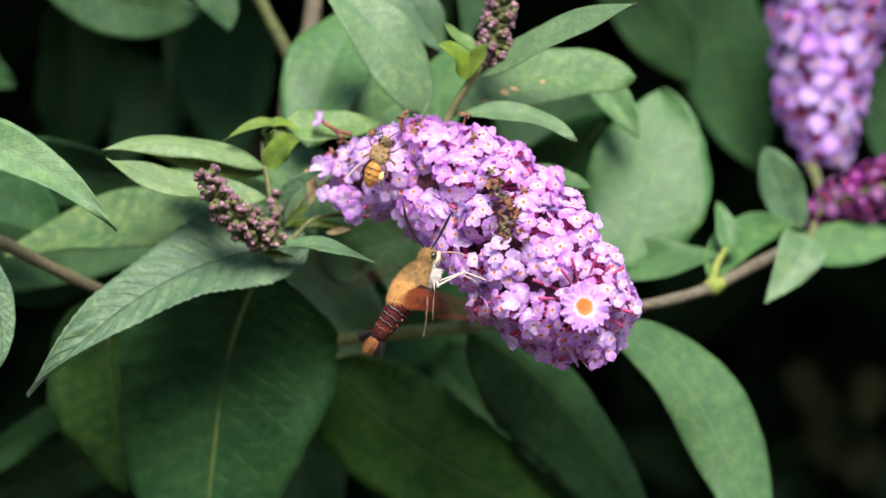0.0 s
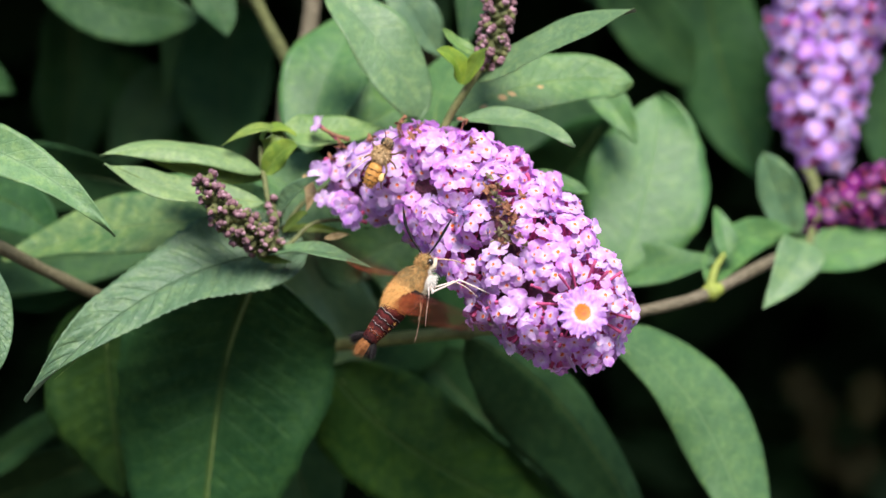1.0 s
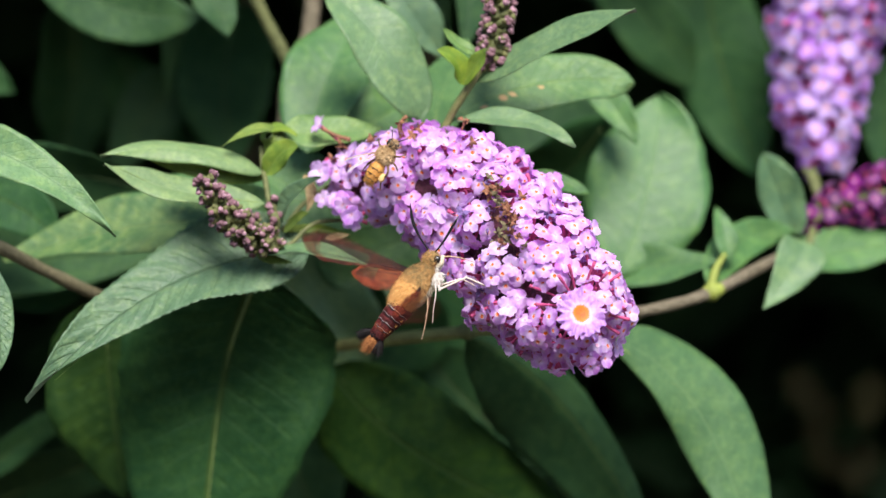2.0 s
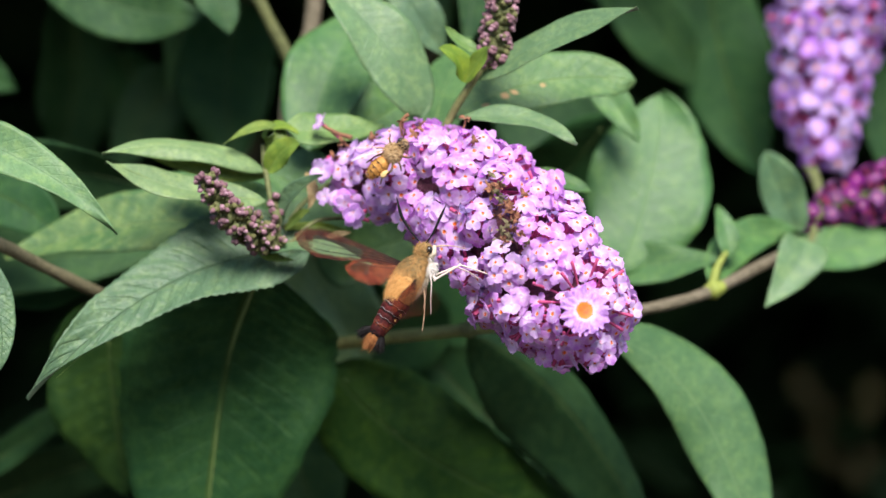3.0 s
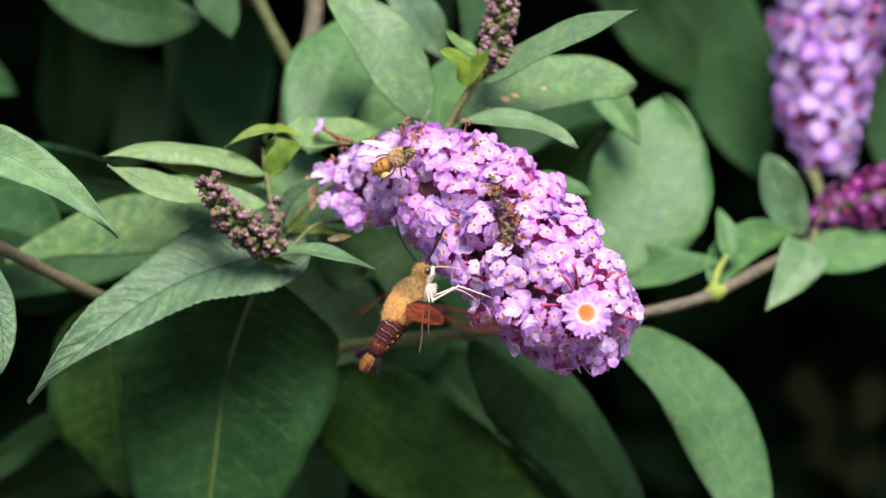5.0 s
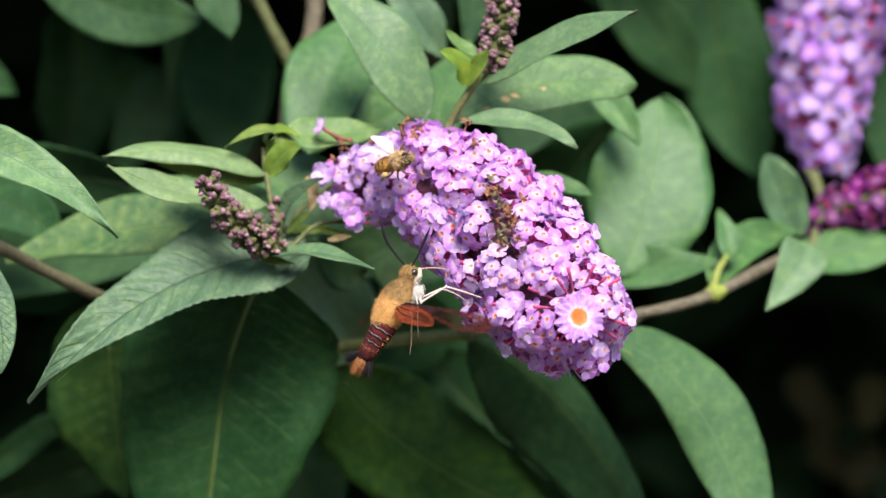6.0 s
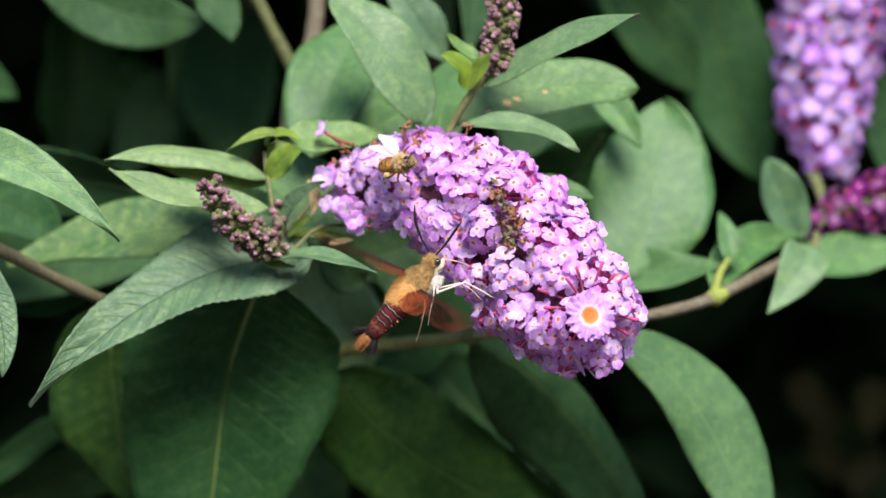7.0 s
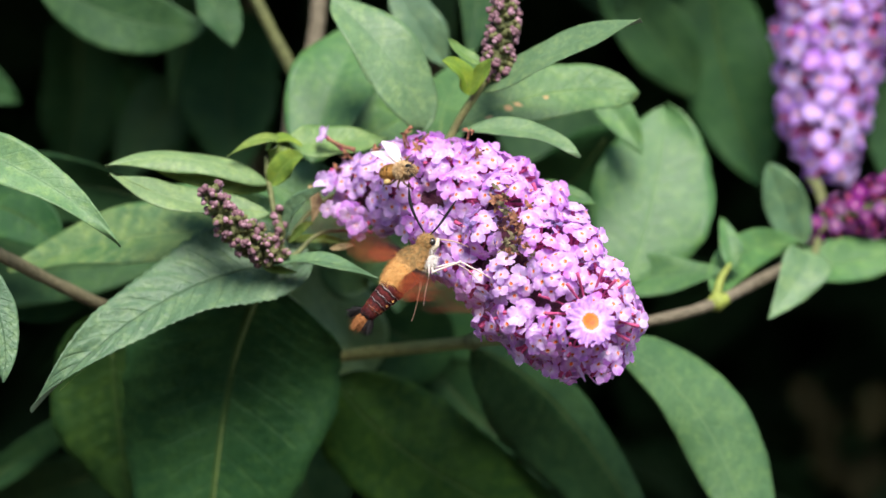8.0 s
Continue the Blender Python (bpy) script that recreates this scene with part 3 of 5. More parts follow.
leaf(low, L(3.4, 140, -31.3), L(-19.6, 130, -24.8), L(-46.5, 125, -6.0), 36, DOWNISH, LEAF_SHADE_TONE)
leaf(low, L(-39.3, 165, 4.5), L(-47.7, 160, -25.3), L(-39.3, 165, -68.2), 60, (0.1, -1, 0.5), LEAF_HALF_SHADE)
leaf(low, L(36.0, 185, -25.8), L(-5.2, 180, -43.0), L(-57.1, 180, -77.6), 70, (0, -1, 0.0), LEAF_SHADE_TONE)
leaf(low, L(-48.1, 170, -42.7), L(-56.4, 165, -72.5), L(-39.2, 160, -110.5), 50, (0, -1, 0.0), LEAF_SHADE_TONE)
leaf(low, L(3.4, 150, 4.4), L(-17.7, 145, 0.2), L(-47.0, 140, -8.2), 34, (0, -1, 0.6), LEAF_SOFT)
leaf(low, L(-5.1, 150, -37.8), L(13.9, 145, -58.8), L(41.1, 140, -81.6), 40, DOWNISH, LEAF_SHADE_TONE)

# deep leaves: most of their shade is in the green itself
back = thing("back_shoot", pose(*L(-104.6, 180, 73.7)), "shoot deep in the bush, leaf green darkened for shade", "leafy shoot", "shoots of the bush")
leaf(back, L(-150.8, 130, 106.4), L(-118.1, 125, 90.5), L(-87.7, 120, 87.0), 26, (0, -1, -0.05), LEAF_HALF_SHADE)
leaf(back, L(-90.1, 110, 100.7), L(-81.7, 108, 90.3), L(-77.5, 105, 78.9), 15, (0.2, -1, 0.3), LEAF_HALF_SHADE)
leaf(back, L(-79.8, 240, 101.7), L(-86.3, 235, 67.6), L(-81.5, 230, 33.8), 40, FRONT, LEAF_SHADE_TONE)
leaf(back, L(25.7, 215, 66.7), L(47.5, 205, 39.8), L(67.1, 200, 2.4), 44, (0.1, -1, 0.2), LEAF_SHADE_TONE)
leaf(back, L(-103.8, 260, 71.1), L(-117.1, 255, 57.2), L(-132.6, 250, 32.0), 28, FRONT, LEAF_SHADE_TONE)
leaf(back, L(-153.6, 300, 113.0), L(-153.6, 300, 68.4), L(-161.9, 290, 25.9), 40, (0.7, -1, -0.3), LEAF_SHADE_TONE)
leaf(back, L(-190.2, 180, 77), L(-178, 180, 70), L(-163, 180, 62), 16, FRONT, LEAF_SHADE_TONE)
leaf(back, L(-134.6, 310, 85.4), L(-123.0, 305, 59.2), L(-106.7, 300, 42.1), 26, (0.1, -1, 0.1), LEAF_SHADE_TONE)
leaf(back, L(59.7, 180, 114.8), L(79.7, 190, 89.5), L(97.4, 200, 65.6), 28, (0.0, -1, 0.15), LEAF_HALF_SHADE, peak=(0.6, 0.75))
leaf(back, L(31.3, 170, 13.1), L(47.8, 150, 31.9), L(61.4, 125, 50.0), 36, DOWNISH, LEAF_SHADE_TONE)
leaf(back, L(103.3, 215, 115.5), L(109.7, 212, 73.2), L(125.0, 210, 30.0), 40, (0.1, -1, -0.35), LEAF_SHADE_TONE)
leaf(back, L(177.6, 190, 78.6), L(171.1, 190, 52.5), L(175.5, 190, 26.3), 20, FRONT, LEAF_SHADE_TONE)
# five added leaves stand in for a dim brownish blur behind the bush
leaf(back, L(167.3, 520, -53.6), L(172.0, 516, -65.6), L(174.6, 512, -77.5), 17, (0.1, -1, 0.5), LEAF_BROWN, "added olive-brown leaf standing in for a dim background patch")
leaf(back, L(189.1, 560, -68.6), L(184.3, 556, -80.9), L(177.3, 552, -93.0), 17, (0.1, -1, 0.5), LEAF_BROWN, "added olive-brown leaf standing in for a dim background patch")
leaf(back, L(202.6, 500, -55.6), L(200.5, 496, -68.8), L(196.4, 492, -81.9), 17, (0.1, -1, 0.5), LEAF_BROWN, "added olive-brown leaf standing in for a dim background patch")
leaf(back, L(178.8, 540, -89.7), L(186.2, 536, -99.0), L(191.5, 532, -108.2), 17, (0.1, -1, 0.5), LEAF_BROWN, "added olive-brown leaf standing in for a dim background patch")
leaf(back, L(202.3, 520, -88.6), L(198.9, 516, -100.5), L(193.3, 512, -112.3), 17, (0.1, -1, 0.5), LEAF_BROWN, "added olive-brown leaf standing in for a dim background patch")

# unseen tall hedge added behind the camera to cut low sky light from the front
hedge = leaf_mass("garden_hedge", 5200, ((-3600, 3600), (-3900, -3300), (-1100, 1900)), "unseen tall dark green hedge added to block low sky light", 8, size=(180, 300), facing=(0, 1, 0.5), place=lambda x, y, z: Vector((x, y, z + 1150)) / 1000)

# ---- florets and flower panicles ----
def lobe_rows(bm, uv, angle, length, width, lift, curl, slot, rnd, z0, wrinkle, start):
    """One rounded corolla lobe that leaves the mouth of the tube, with a wavy rim."""
    ca, sa = math.cos(angle), math.sin(angle)
    seed = Vector((rnd.uniform(0, 90), rnd.uniform(0, 90), 0))
    cup = rnd.uniform(-0.22, 0.16) * width
    rows = []
    for s, w in ((0.0, 0.36), (0.2, 0.70), (0.45, 0.97), (0.68, 1.0), (0.87, 0.76), (1.0, 0.34)):
        row = []
        for v in (-1, -0.55, 0, 0.55, 1):
            rim = 1 + (0.13 * noise.noise(seed + Vector((s * 4, v * 3, 3))) + 0.05 * rnd.uniform(-1, 1)) * (s > 0.3)
            x, y = start + length * s * rim - length * 0.06 * v * v * s, v * width / 2 * w * rim
            z = z0 + lift * s - curl * s * s - cup * (1 - v * v * w * w) * s
            z += (wrinkle * 1.7 * noise.noise(seed + Vector((s * 2.6, v * 1.9, 0))) + wrinkle * 0.45 * rnd.uniform(-1, 1)) * s
            row.append((bm.verts.new((x * ca - y * sa, x * sa + y * ca, z)), (s, 0.5 + v / 2)))
        rows.append(row)
    for a, b in zip(rows, rows[1:]):
        for j in range(4):
            quad = (a[j], a[j + 1], b[j + 1], b[j])
            f = bm.faces.new([q[0] for q in quad])
            f.material_index = slot
            for lo, q in zip(f.loops, quad):
                lo[uv].uv = q[1]


def floret_mesh(name, seed, size=1.0, lobes=4, open_=1.0, tube_len=8.0, petal=PETAL, mouth=0.72, throat=THROAT, seg=8, ragged=0.0, lift=0.0):
    """A butterfly bush floret: a slender tube, four rounded lobes and an orange throat. Its mouth is at the origin and looks along +z."""
    rnd = random.Random(seed)
    bm = bmesh.new()
    uv = bm.loops.layers.uv.verify()
    mm = 0.001 * size
    for k in range(lobes):
        a = 2 * math.pi * (k + rnd.uniform(-0.12, 0.12)) / lobes
        wide = 3.75 if lobes == 4 else 2.5
        lobe_rows(bm, uv, a, rnd.uniform(3.0, 3.7) * mm, rnd.uniform(0.92, 1.12) * wide * mm, (1.9 - 1.6 * open_ + rnd.uniform(-0.3, 0.4)) * mm, rnd.uniform(0.0, 1.2) * mm * open_, 0, rnd, rnd.uniform(-0.12, 0.12) * mm, 0.42 * mm, 0.45 * mm * mouth)
    # tube
    ring = [[(0.85 * mouth, 0.1), (0.65, -1.6), (0.55, -tube_len * 0.6), (0.75, -tube_len)][i] for i in range(4)]
    loops = [[bm.verts.new((r * mm * math.cos(a), r * mm * math.sin(a), z * mm)) for a in (math.pi * j / 3 for j in range(6))] for r, z in ring]
    for a, b in zip(loops, loops[1:]):
        for j in range(6):
            bm.faces.new((a[j], b[j], b[(j + 1) % 6], a[(j + 1) % 6])).material_index = 1
    # pale ring and orange throat, a shallow funnel
    for r0, r1, z0, z1, slot in ((1.25, 0.80, 0.22, 0.16, 3), (0.86, 0.25, 0.18, -0.15, 2)):
        a, b = ([bm.verts.new((q * mouth * mm * k * math.cos(t), q * mouth * mm * k * math.sin(t), (z + lift) * mm)) for t, k in ((2 * math.pi * j / seg, 1 + ragged * rnd.uniform(-1, 1)) for j in range(seg))] for q, z in ((r0, z0), (r1, z1)))
        for j in range(seg):
            bm.faces.new((a[j], a[(j + 1) % seg], b[(j + 1) % seg], b[j])).material_index = slot
        if slot == 2:
            bm.faces.new(b).material_index = 2
    return mesh_of(name, bm, [petal, TUBE, throat, HALO])


def dry_mesh(name, seed, material):
    """A withered floret: a bent tube with shrunken, twisted lobes."""
    rnd = random.Random(seed)
    bm = bmesh.new()
    top = Vector((rnd.uniform(-1, 1), rnd.uniform(-1, 1), 2.6)) * 0.001
    tube(bm, [Vector((0, 0, -0.004)), Vector((rnd.uniform(-0.6, 0.6), rnd.uniform(-0.6, 0.6), 0)) * 0.001, top], [0.0003, 0.00042, 0.0006], 7, 6, knobs=0.4)
    for k in range(4):
        a = k * 1.6 + rnd.uniform(-0.4, 0.4)
        out = Vector((math.cos(a), math.sin(a), rnd.uniform(-0.2, 0.9)))
        side = Vector((-math.sin(a), math.cos(a), 0))
        turn, bend = rnd.uniform(-1.5, 1.5), rnd.uniform(-1.2, 0.4)
        last = None
        for i in range(6):
            t = i / 5
            p = top + out * (0.0030 * t) + Vector((0, 0, bend * t * t)) * 0.0012 + Vector([rnd.uniform(-1, 1) for _ in range(3)]) * 0.00016
            w = (side * math.cos(turn * t * 2) + Vector((0, 0, 1)) * math.sin(turn * t * 2)) * (0.0010 * (0.35 + math.sin(math.pi * min(1, t * 0.9 + 0.1))) * 0.7)
            row = [bm.verts.new(p - w), bm.verts.new(p + Vector((0, 0, 0.0003))), bm.verts.new(p + w)]
            if last:
                bm.faces.new((last[0], last[1], row[1], row[0]))
                bm.faces.new((last[1], last[2], row[2], row[1]))
            last = row
    return mesh_of(name, bm, material)


def bud_mesh(name, size, material):
    """A closed bud: a small egg with a four-parted tip."""
    bm = bmesh.new()
    bmesh.ops.create_uvsphere(bm, u_segments=8, v_segments=6, radius=size)
    for v in bm.verts:
        v.co.z *= 1.35
        a = math.atan2(v.co.y, v.co.x)
        k = 1 - 0.12 * max(0, v.co.z / size) * (1 + math.cos(4 * a)) / 2
        v.co.x, v.co.y = v.co.x * k, v.co.y * k
    return mesh_of(name, bm, material)


PALE_THROAT = plain("young_throat", (0.72, 0.40, 0.55), (0.60, 0.26, 0.42), 0.6, 1500.0, 0.2)
FLORETS = [floret_mesh("floret", k, 0.86 + 0.05 * (k % 5), 4, (1.0, 0.6, 1.1, 0.3, 0.9, 1.15, 0.5)[k % 7], mouth=0.88 if k % 5 in (0, 2) else 0.72, throat=THROAT if k % 5 in (0, 2) else PALE_THROAT) for k in range(14)]
OPEN, CLOSED = [FLORETS[k] for k in range(14) if k % 5 in (0, 2)], [FLORETS[k] for k in range(14) if k % 5 not in (0, 2)]
FLORETS_FAR = [floret_mesh("floret", 50 + k, 1.25, 4, (1.0, 0.7, 0.9)[k % 3], 8.0, PETAL_FAR) for k in range(6)]
FLORETS_DARK = [floret_mesh("floret", 70 + k, 0.85, 4, 0.9, 7.0, PETAL_DARK, 0.5) for k in range(4)]
DRY = [dry_mesh("withered_floret", 90 + k, WITHERED) for k in range(5)]
DRY_SEPAL = [dry_mesh("sepal_tuft", 99 + k, SEPAL) for k in range(3)]
DRY_VIOLET = [dry_mesh("shrunken_floret", 95 + k, SHRUNK) for k in range(4)]
BUD_TIP = plain("bud_tip", (0.46, 0.27, 0.32), (0.25, 0.14, 0.17), 0.65, 900.0, 0.3)
BUDS = [bud_mesh("bud", s, m) for s, m in ((0.00105, BUD), (0.0008, BUD_TIP), (0.0011, BUD_GREEN), (0.0008, BUD_GREEN))]


def on_spike(axis, radii, s, turn):
    """A place on the skin of a spike: along its bent axis (0 to 1, past 1 round its tip) and round it. Gives place, outward way, axis way."""
    n = len(axis) - 1
    k = min(s, 1.0) * n
    i = min(int(k), n - 1)
    p = axis[i].lerp(axis[i + 1], k - i)
    T = (axis[min(i + 1, n)] - axis[max(i - 1, 0)]).normalized()
    j = min(s, 1.0) * (len(radii) - 1)
    a = min(int(j), len(radii) - 2)
    r = radii[a] + (radii[a + 1] - radii[a]) * (j - a)
    side = T.cross(Vector((0, 0, 1))).normalized()
    out = math.cos(turn) * side + math.sin(turn) * side.cross(T)
    if s > 1:
        lean = (s - 1) * 9
        out = (out * math.cos(lean) + T * math.sin(lean)).normalized()
    else:
        out = (out + 0.18 * T).normalized()
    return p, out, T, r


def facing(p, z, spin):
    """A pose at p whose +z looks along z."""
    q = Vector(z).to_track_quat("Z", "Y").to_matrix().to_4x4()
    return Matrix.Translation(p) @ q @ Matrix.Rotation(spin, 4, "Z")


AXIS = curve_points([L(-34.5, 34, 25.5), L(-23.5, 27, 26.0), L(-10.5, 19, 25.5), L(4.5, 11, 20.0), L(14.6, 6, 12.6), L(23.7, 0, 2.4), L(32.8, -8, -8.5), L(43.4, -20, -18.2)], 60)
GIRTH = [r / 1000 for r in (8.0, 12.6, 17.6, 21.3, 23.8, 25.0, 25.2, 24.4, 20.5)]
PIVOT = L(15.4, 12, 41.0)

panicle = thing("butterfly_bush_flower", pose(*L(-38.5, 34, 28.0)), "large drooping lilac butterfly bush flower spike in full bloom", "flower", "flower spikes of the bush")
upper = part("upper_section", tube(bmesh.new(), [L(-54.7, 30, 7.9), L(-46.3, 38, 18.6), *AXIS[0:22:4]], [0.0007, 0.0009, 0.0018, 0.003], 20, 8, knobs=0.2), GREEN_TWIG, panicle)
lower = thing("lower_section", Matrix.Translation(PIVOT), "", "")
lower.parent = panicle
lower.matrix_basis = rest(panicle).inverted() @ Matrix.Translation(PIVOT)
stalk = part("stalk", tube(bmesh.new(), AXIS[18:60:4], [0.003, 0.003, 0.0026, 0.0016], 24, 8, knobs=0.2), GREEN_TWIG, lower)

# the crowded stalks and calyces under the florets
CALYX = plain("calyx_crowd", (0.15, 0.045, 0.075), (0.05, 0.035, 0.03), 0.8, 350.0, 1.0)
for home, first, last in ((upper, 0, 27), (lower, 22, 60)):
    line = AXIS[first:last + 1]
    girth = [0.56 * (GIRTH[min(int(k), 7)] + (GIRTH[min(int(k), 7) + 1] - GIRTH[min(int(k), 7)]) * (k - min(int(k), 7))) for k in (i / 60 * 8 for i in range(first, last + 1))]
    part("calyx_core", tube(bmesh.new(), line, girth, 40, 20, knobs=0.25), CALYX, home)

rnd = random.Random(7)
HOLLOW = [L(17.8, -18, 21.5), L(20.1, -20, 14.0), L(21.8, -21, 6.6), L(23.2, -22, 0.2)]
EYE = L(45.3, -44, -18.6)
# the florets stand in round clusters that crowd the spike
clusters = []
for _ in range(5000):
    s = rnd.uniform(0.0, 1.12)
    p, out, T, r = on_spike(AXIS, GIRTH, s, rnd.uniform(0, 2 * math.pi))
    size = min(0.0078, 0.55 * r) * rnd.uniform(0.85, 1.12)
    c = p + out * (r - size * rnd.uniform(0.78, 1.0))
    if all((c - e[0]).length > 0.72 * (size + e[1]) for e in clusters):
        clusters.append((c, size, s, out, T))
placed, spots = [], []
for k in range(32000):
    c, size, s, out, T = clusters[rnd.randrange(len(clusters))]
    d = (out * 0.9 + Vector([rnd.gauss(0, 0.75) for _ in range(3)])).normalized()
    if d.dot(out) < -0.1:
        continue
    q = c + d * size * rnd.uniform(0.92, 1.08)
    if any((q - e).length < 0.0040 for e in placed) or any((q - e[0]).length < 0.8 * e[1] for e in clusters):
        continue
    if any((q - h).length < 0.0056 for h in HOLLOW) or (q - EYE).length < 0.0104 or (q - EYE).length < 0.0150 and noise.noise(q * 210) < -0.05:
        continue
    placed.append(q)
    spots.append((s, q, (d + 0.25 * out).normalized(), T))
front, hidden = [], []
for spot in spots:
    (front if (BUSH.inverted() @ spot[1]).y < (BUSH.inverted() @ on_spike(AXIS, GIRTH, max(spot[0], 0), 0)[0]).y + 6e-3 else hidden).append(spot)
front.sort(key=lambda k: (BUSH.inverted() @ k[1]).y)
crowd = front[300:]
front = front[:300]


def section(q):
    return upper if (BUSH.inverted() @ q).x < -0.0135 else lower


for s, q, out, T in front:
    tilt = (out + 0.42 * Vector([rnd.uniform(-1, 1) for _ in range(3)]) + 0.12 * Vector((0, -0.3, 1))).normalized()
    piece("floret", (OPEN if rnd.random() < (0.72 if s > 0.42 else 0.3) else CLOSED)[rnd.randrange(6)], section(q), facing(q, tilt, rnd.uniform(0, 6.3)))
# the florets on the flanks and the far side, in one mesh
for home in (upper, lower):
    bm = bmesh.new()
    for s, q, out, T in hidden + crowd:
        if section(q) is not home:
            continue
        tilt = (out + 0.3 * Vector([rnd.uniform(-1, 1) for _ in range(3)])).normalized()
        k0 = len(bm.verts)
        bm.from_mesh(FLORETS[rnd.randrange(14)])
        bm.verts.ensure_lookup_table()
        m = facing(q, tilt, rnd.uniform(0, 6.3))
        for v in bm.verts[k0:]:
            v.co = m @ v.co
    tagged(part("florets_behind", bm, [PETAL, TUBE, THROAT, HALO], home), kind="stuff")

def wide_floret_material():
    """Orange heart, white round it in fine rays, lilac further out; u runs from the centre to the rim, v round it."""
    m, nt, b = blank("wide_floret")
    sep = node(nt, "ShaderNodeSeparateXYZ", Vector=node(nt, "ShaderNodeUVMap").outputs[0])
    u, v = sep.outputs[0], sep.outputs[1]
    ray = calc(nt, "ABSOLUTE", calc(nt, "SINE", calc(nt, "MULTIPLY", v, 66.0)))
    wob = calc(nt, "ADD", calc(nt, "MULTIPLY", calc(nt, "SUBTRACT", grain(nt, 900.0, 3.0), 0.5), 0.22), calc(nt, "MULTIPLY", ray, 0.05))
    uu = calc(nt, "ADD", u, wob)
    n = step(nt, grain(nt, 700.0, 3.0), 0.35, 0.7)
    col = blend(nt, n, (0.47, 0.22, 0.62), (0.66, 0.40, 0.77))
    rays = calc(nt, "MULTIPLY", step(nt, ray, 0.35, 0.0), step(nt, u, 0.8, 0.4))
    col = blend(nt, calc(nt, "MULTIPLY", rays, 0.5), col, (0.42, 0.17, 0.50))
    col = blend(nt, calc(nt, "MULTIPLY", step(nt, uu, 0.66, 0.46), 0.75), col, (0.74, 0.62, 0.72))
    col = blend(nt, step(nt, uu, 0.46, 0.38), col, (0.72, 0.22, 0.008))
    col = blend(nt, calc(nt, "MULTIPLY", step(nt, uu, 0.42, 0.16), calc(nt, "MULTIPLY_ADD", n, 0.55, 0.4)), col, (0.52, 0.09, 0.006))
    link(nt, col, b.inputs["Base Color"])
    b.inputs["Roughness"].default_value = 0.55
    link(nt, node(nt, "ShaderNodeBump", Strength=0.5, Distance=0.0003, Height=grain(nt, 1200.0, 3.0)).outputs[0], b.inputs["Normal"])
    lit_through(nt, b, col, 0.3)
    return m


def wide_floret_mesh():
    """Many fused lobes in one ruffled, toothed disc with a sunken heart, and a second ruffle under it."""
    bm = bmesh.new()
    uv = bm.loops.layers.uv.verify()
    n, rings = 96, (0.0, 0.14, 0.28, 0.38, 0.5, 0.62, 0.75, 0.87, 1.0)
    for layer, (full, drop) in enumerate(((7.4, 0.0), (8.0, 1.1))):
        grid = []
        for u in rings:
            row = []
            for j in range(n):
                a = 2 * math.pi * j / n
                around = Vector((math.cos(a), math.sin(a), layer * 3))
                notch = abs(math.sin(a * 6.5 + layer + 2.2 * noise.noise(around * 1.7))) ** 0.5
                edge = 1 + max(0, u - 0.45) * (0.30 * (notch - 0.8) + 0.55 * noise.noise(around * 6) + 0.12 * noise.noise(around * 15))
                x = full * u * edge
                z = 0.5 * min(1, u / 0.45) ** 2 + max(0, u - 0.4) * (0.9 - 1.8 * max(0, u - 0.55)) + max(0, u - 0.45) * 3.8 * noise.noise(around * 4.5 + Vector((0, 0, u))) - drop
                z += 0.45 * notch * max(0, u - 0.5)
                row.append((bm.verts.new((x * math.cos(a) * 0.001, x * math.sin(a) * 0.001, z * 0.001)), u, j / n))
            grid.append(row)
        for i, (p, q) in enumerate(zip(grid, grid[1:])):
            for j in range(n):
                quad = (p[j], q[j], q[(j + 1) % n], p[(j + 1) % n])
                f = bm.faces.new([w[0] for w in quad])
                for lo, w, k in zip(f.loops, quad, (j, j, j + 1, j + 1)):
                    lo[uv].uv = (w[1] if layer == 0 else 0.75 + 0.25 * w[1], k / n)
    return mesh_of("wide_floret", bm, wide_floret_material())


# the one wide floret at the spike's tip
piece("wide_floret", wide_floret_mesh(), lower, facing(EYE, way(0.25, -1, 0.3), 0.3), "wide lilac floret with bright orange throat")
# bare tubes that ring it
spoke = bmesh.new()
tube(spoke, [Vector((0, 0, 0)), Vector((0.0004, 0, 0.006)), Vector((0, 0, 0.012))], [0.0004, 0.0005, 0.0007], 6, 6)
SPOKE = mesh_of("bare_tube", spoke, TUBE)
ray = bmesh.new()
tube(ray, [Vector((0, 0, 0)), Vector((0.0005, 0, 0.007)), Vector((0, 0, 0.014))], [0.00034, 0.0004, 0.0006], 6, 6)
RAY = mesh_of("bare_tube", ray, TUBE)
for k in range(18):
    a = k * 2.399
    d = way(math.cos(a), -0.35 + 0.35 * math.sin(k * 1.7), math.sin(a))
    piece("bare_tube", RAY, lower, facing(L(45.1, -29, -16.7) + d * rnd.uniform(0.0005, 0.004), d, a))

for k in range(34):
    s, q, out, T = front[rnd.randrange(len(front))]
    if s > 0.85:
        continue
    d = (out + T * rnd.uniform(-0.8, 0.8)).normalized()
    piece("bare_tube", SPOKE, section(q), facing(q - d * 0.0105 + T * rnd.choice((-1, 1)) * 0.0026 + out.cross(T) * rnd.choice((-1, 1)) * 0.0022, d, k))

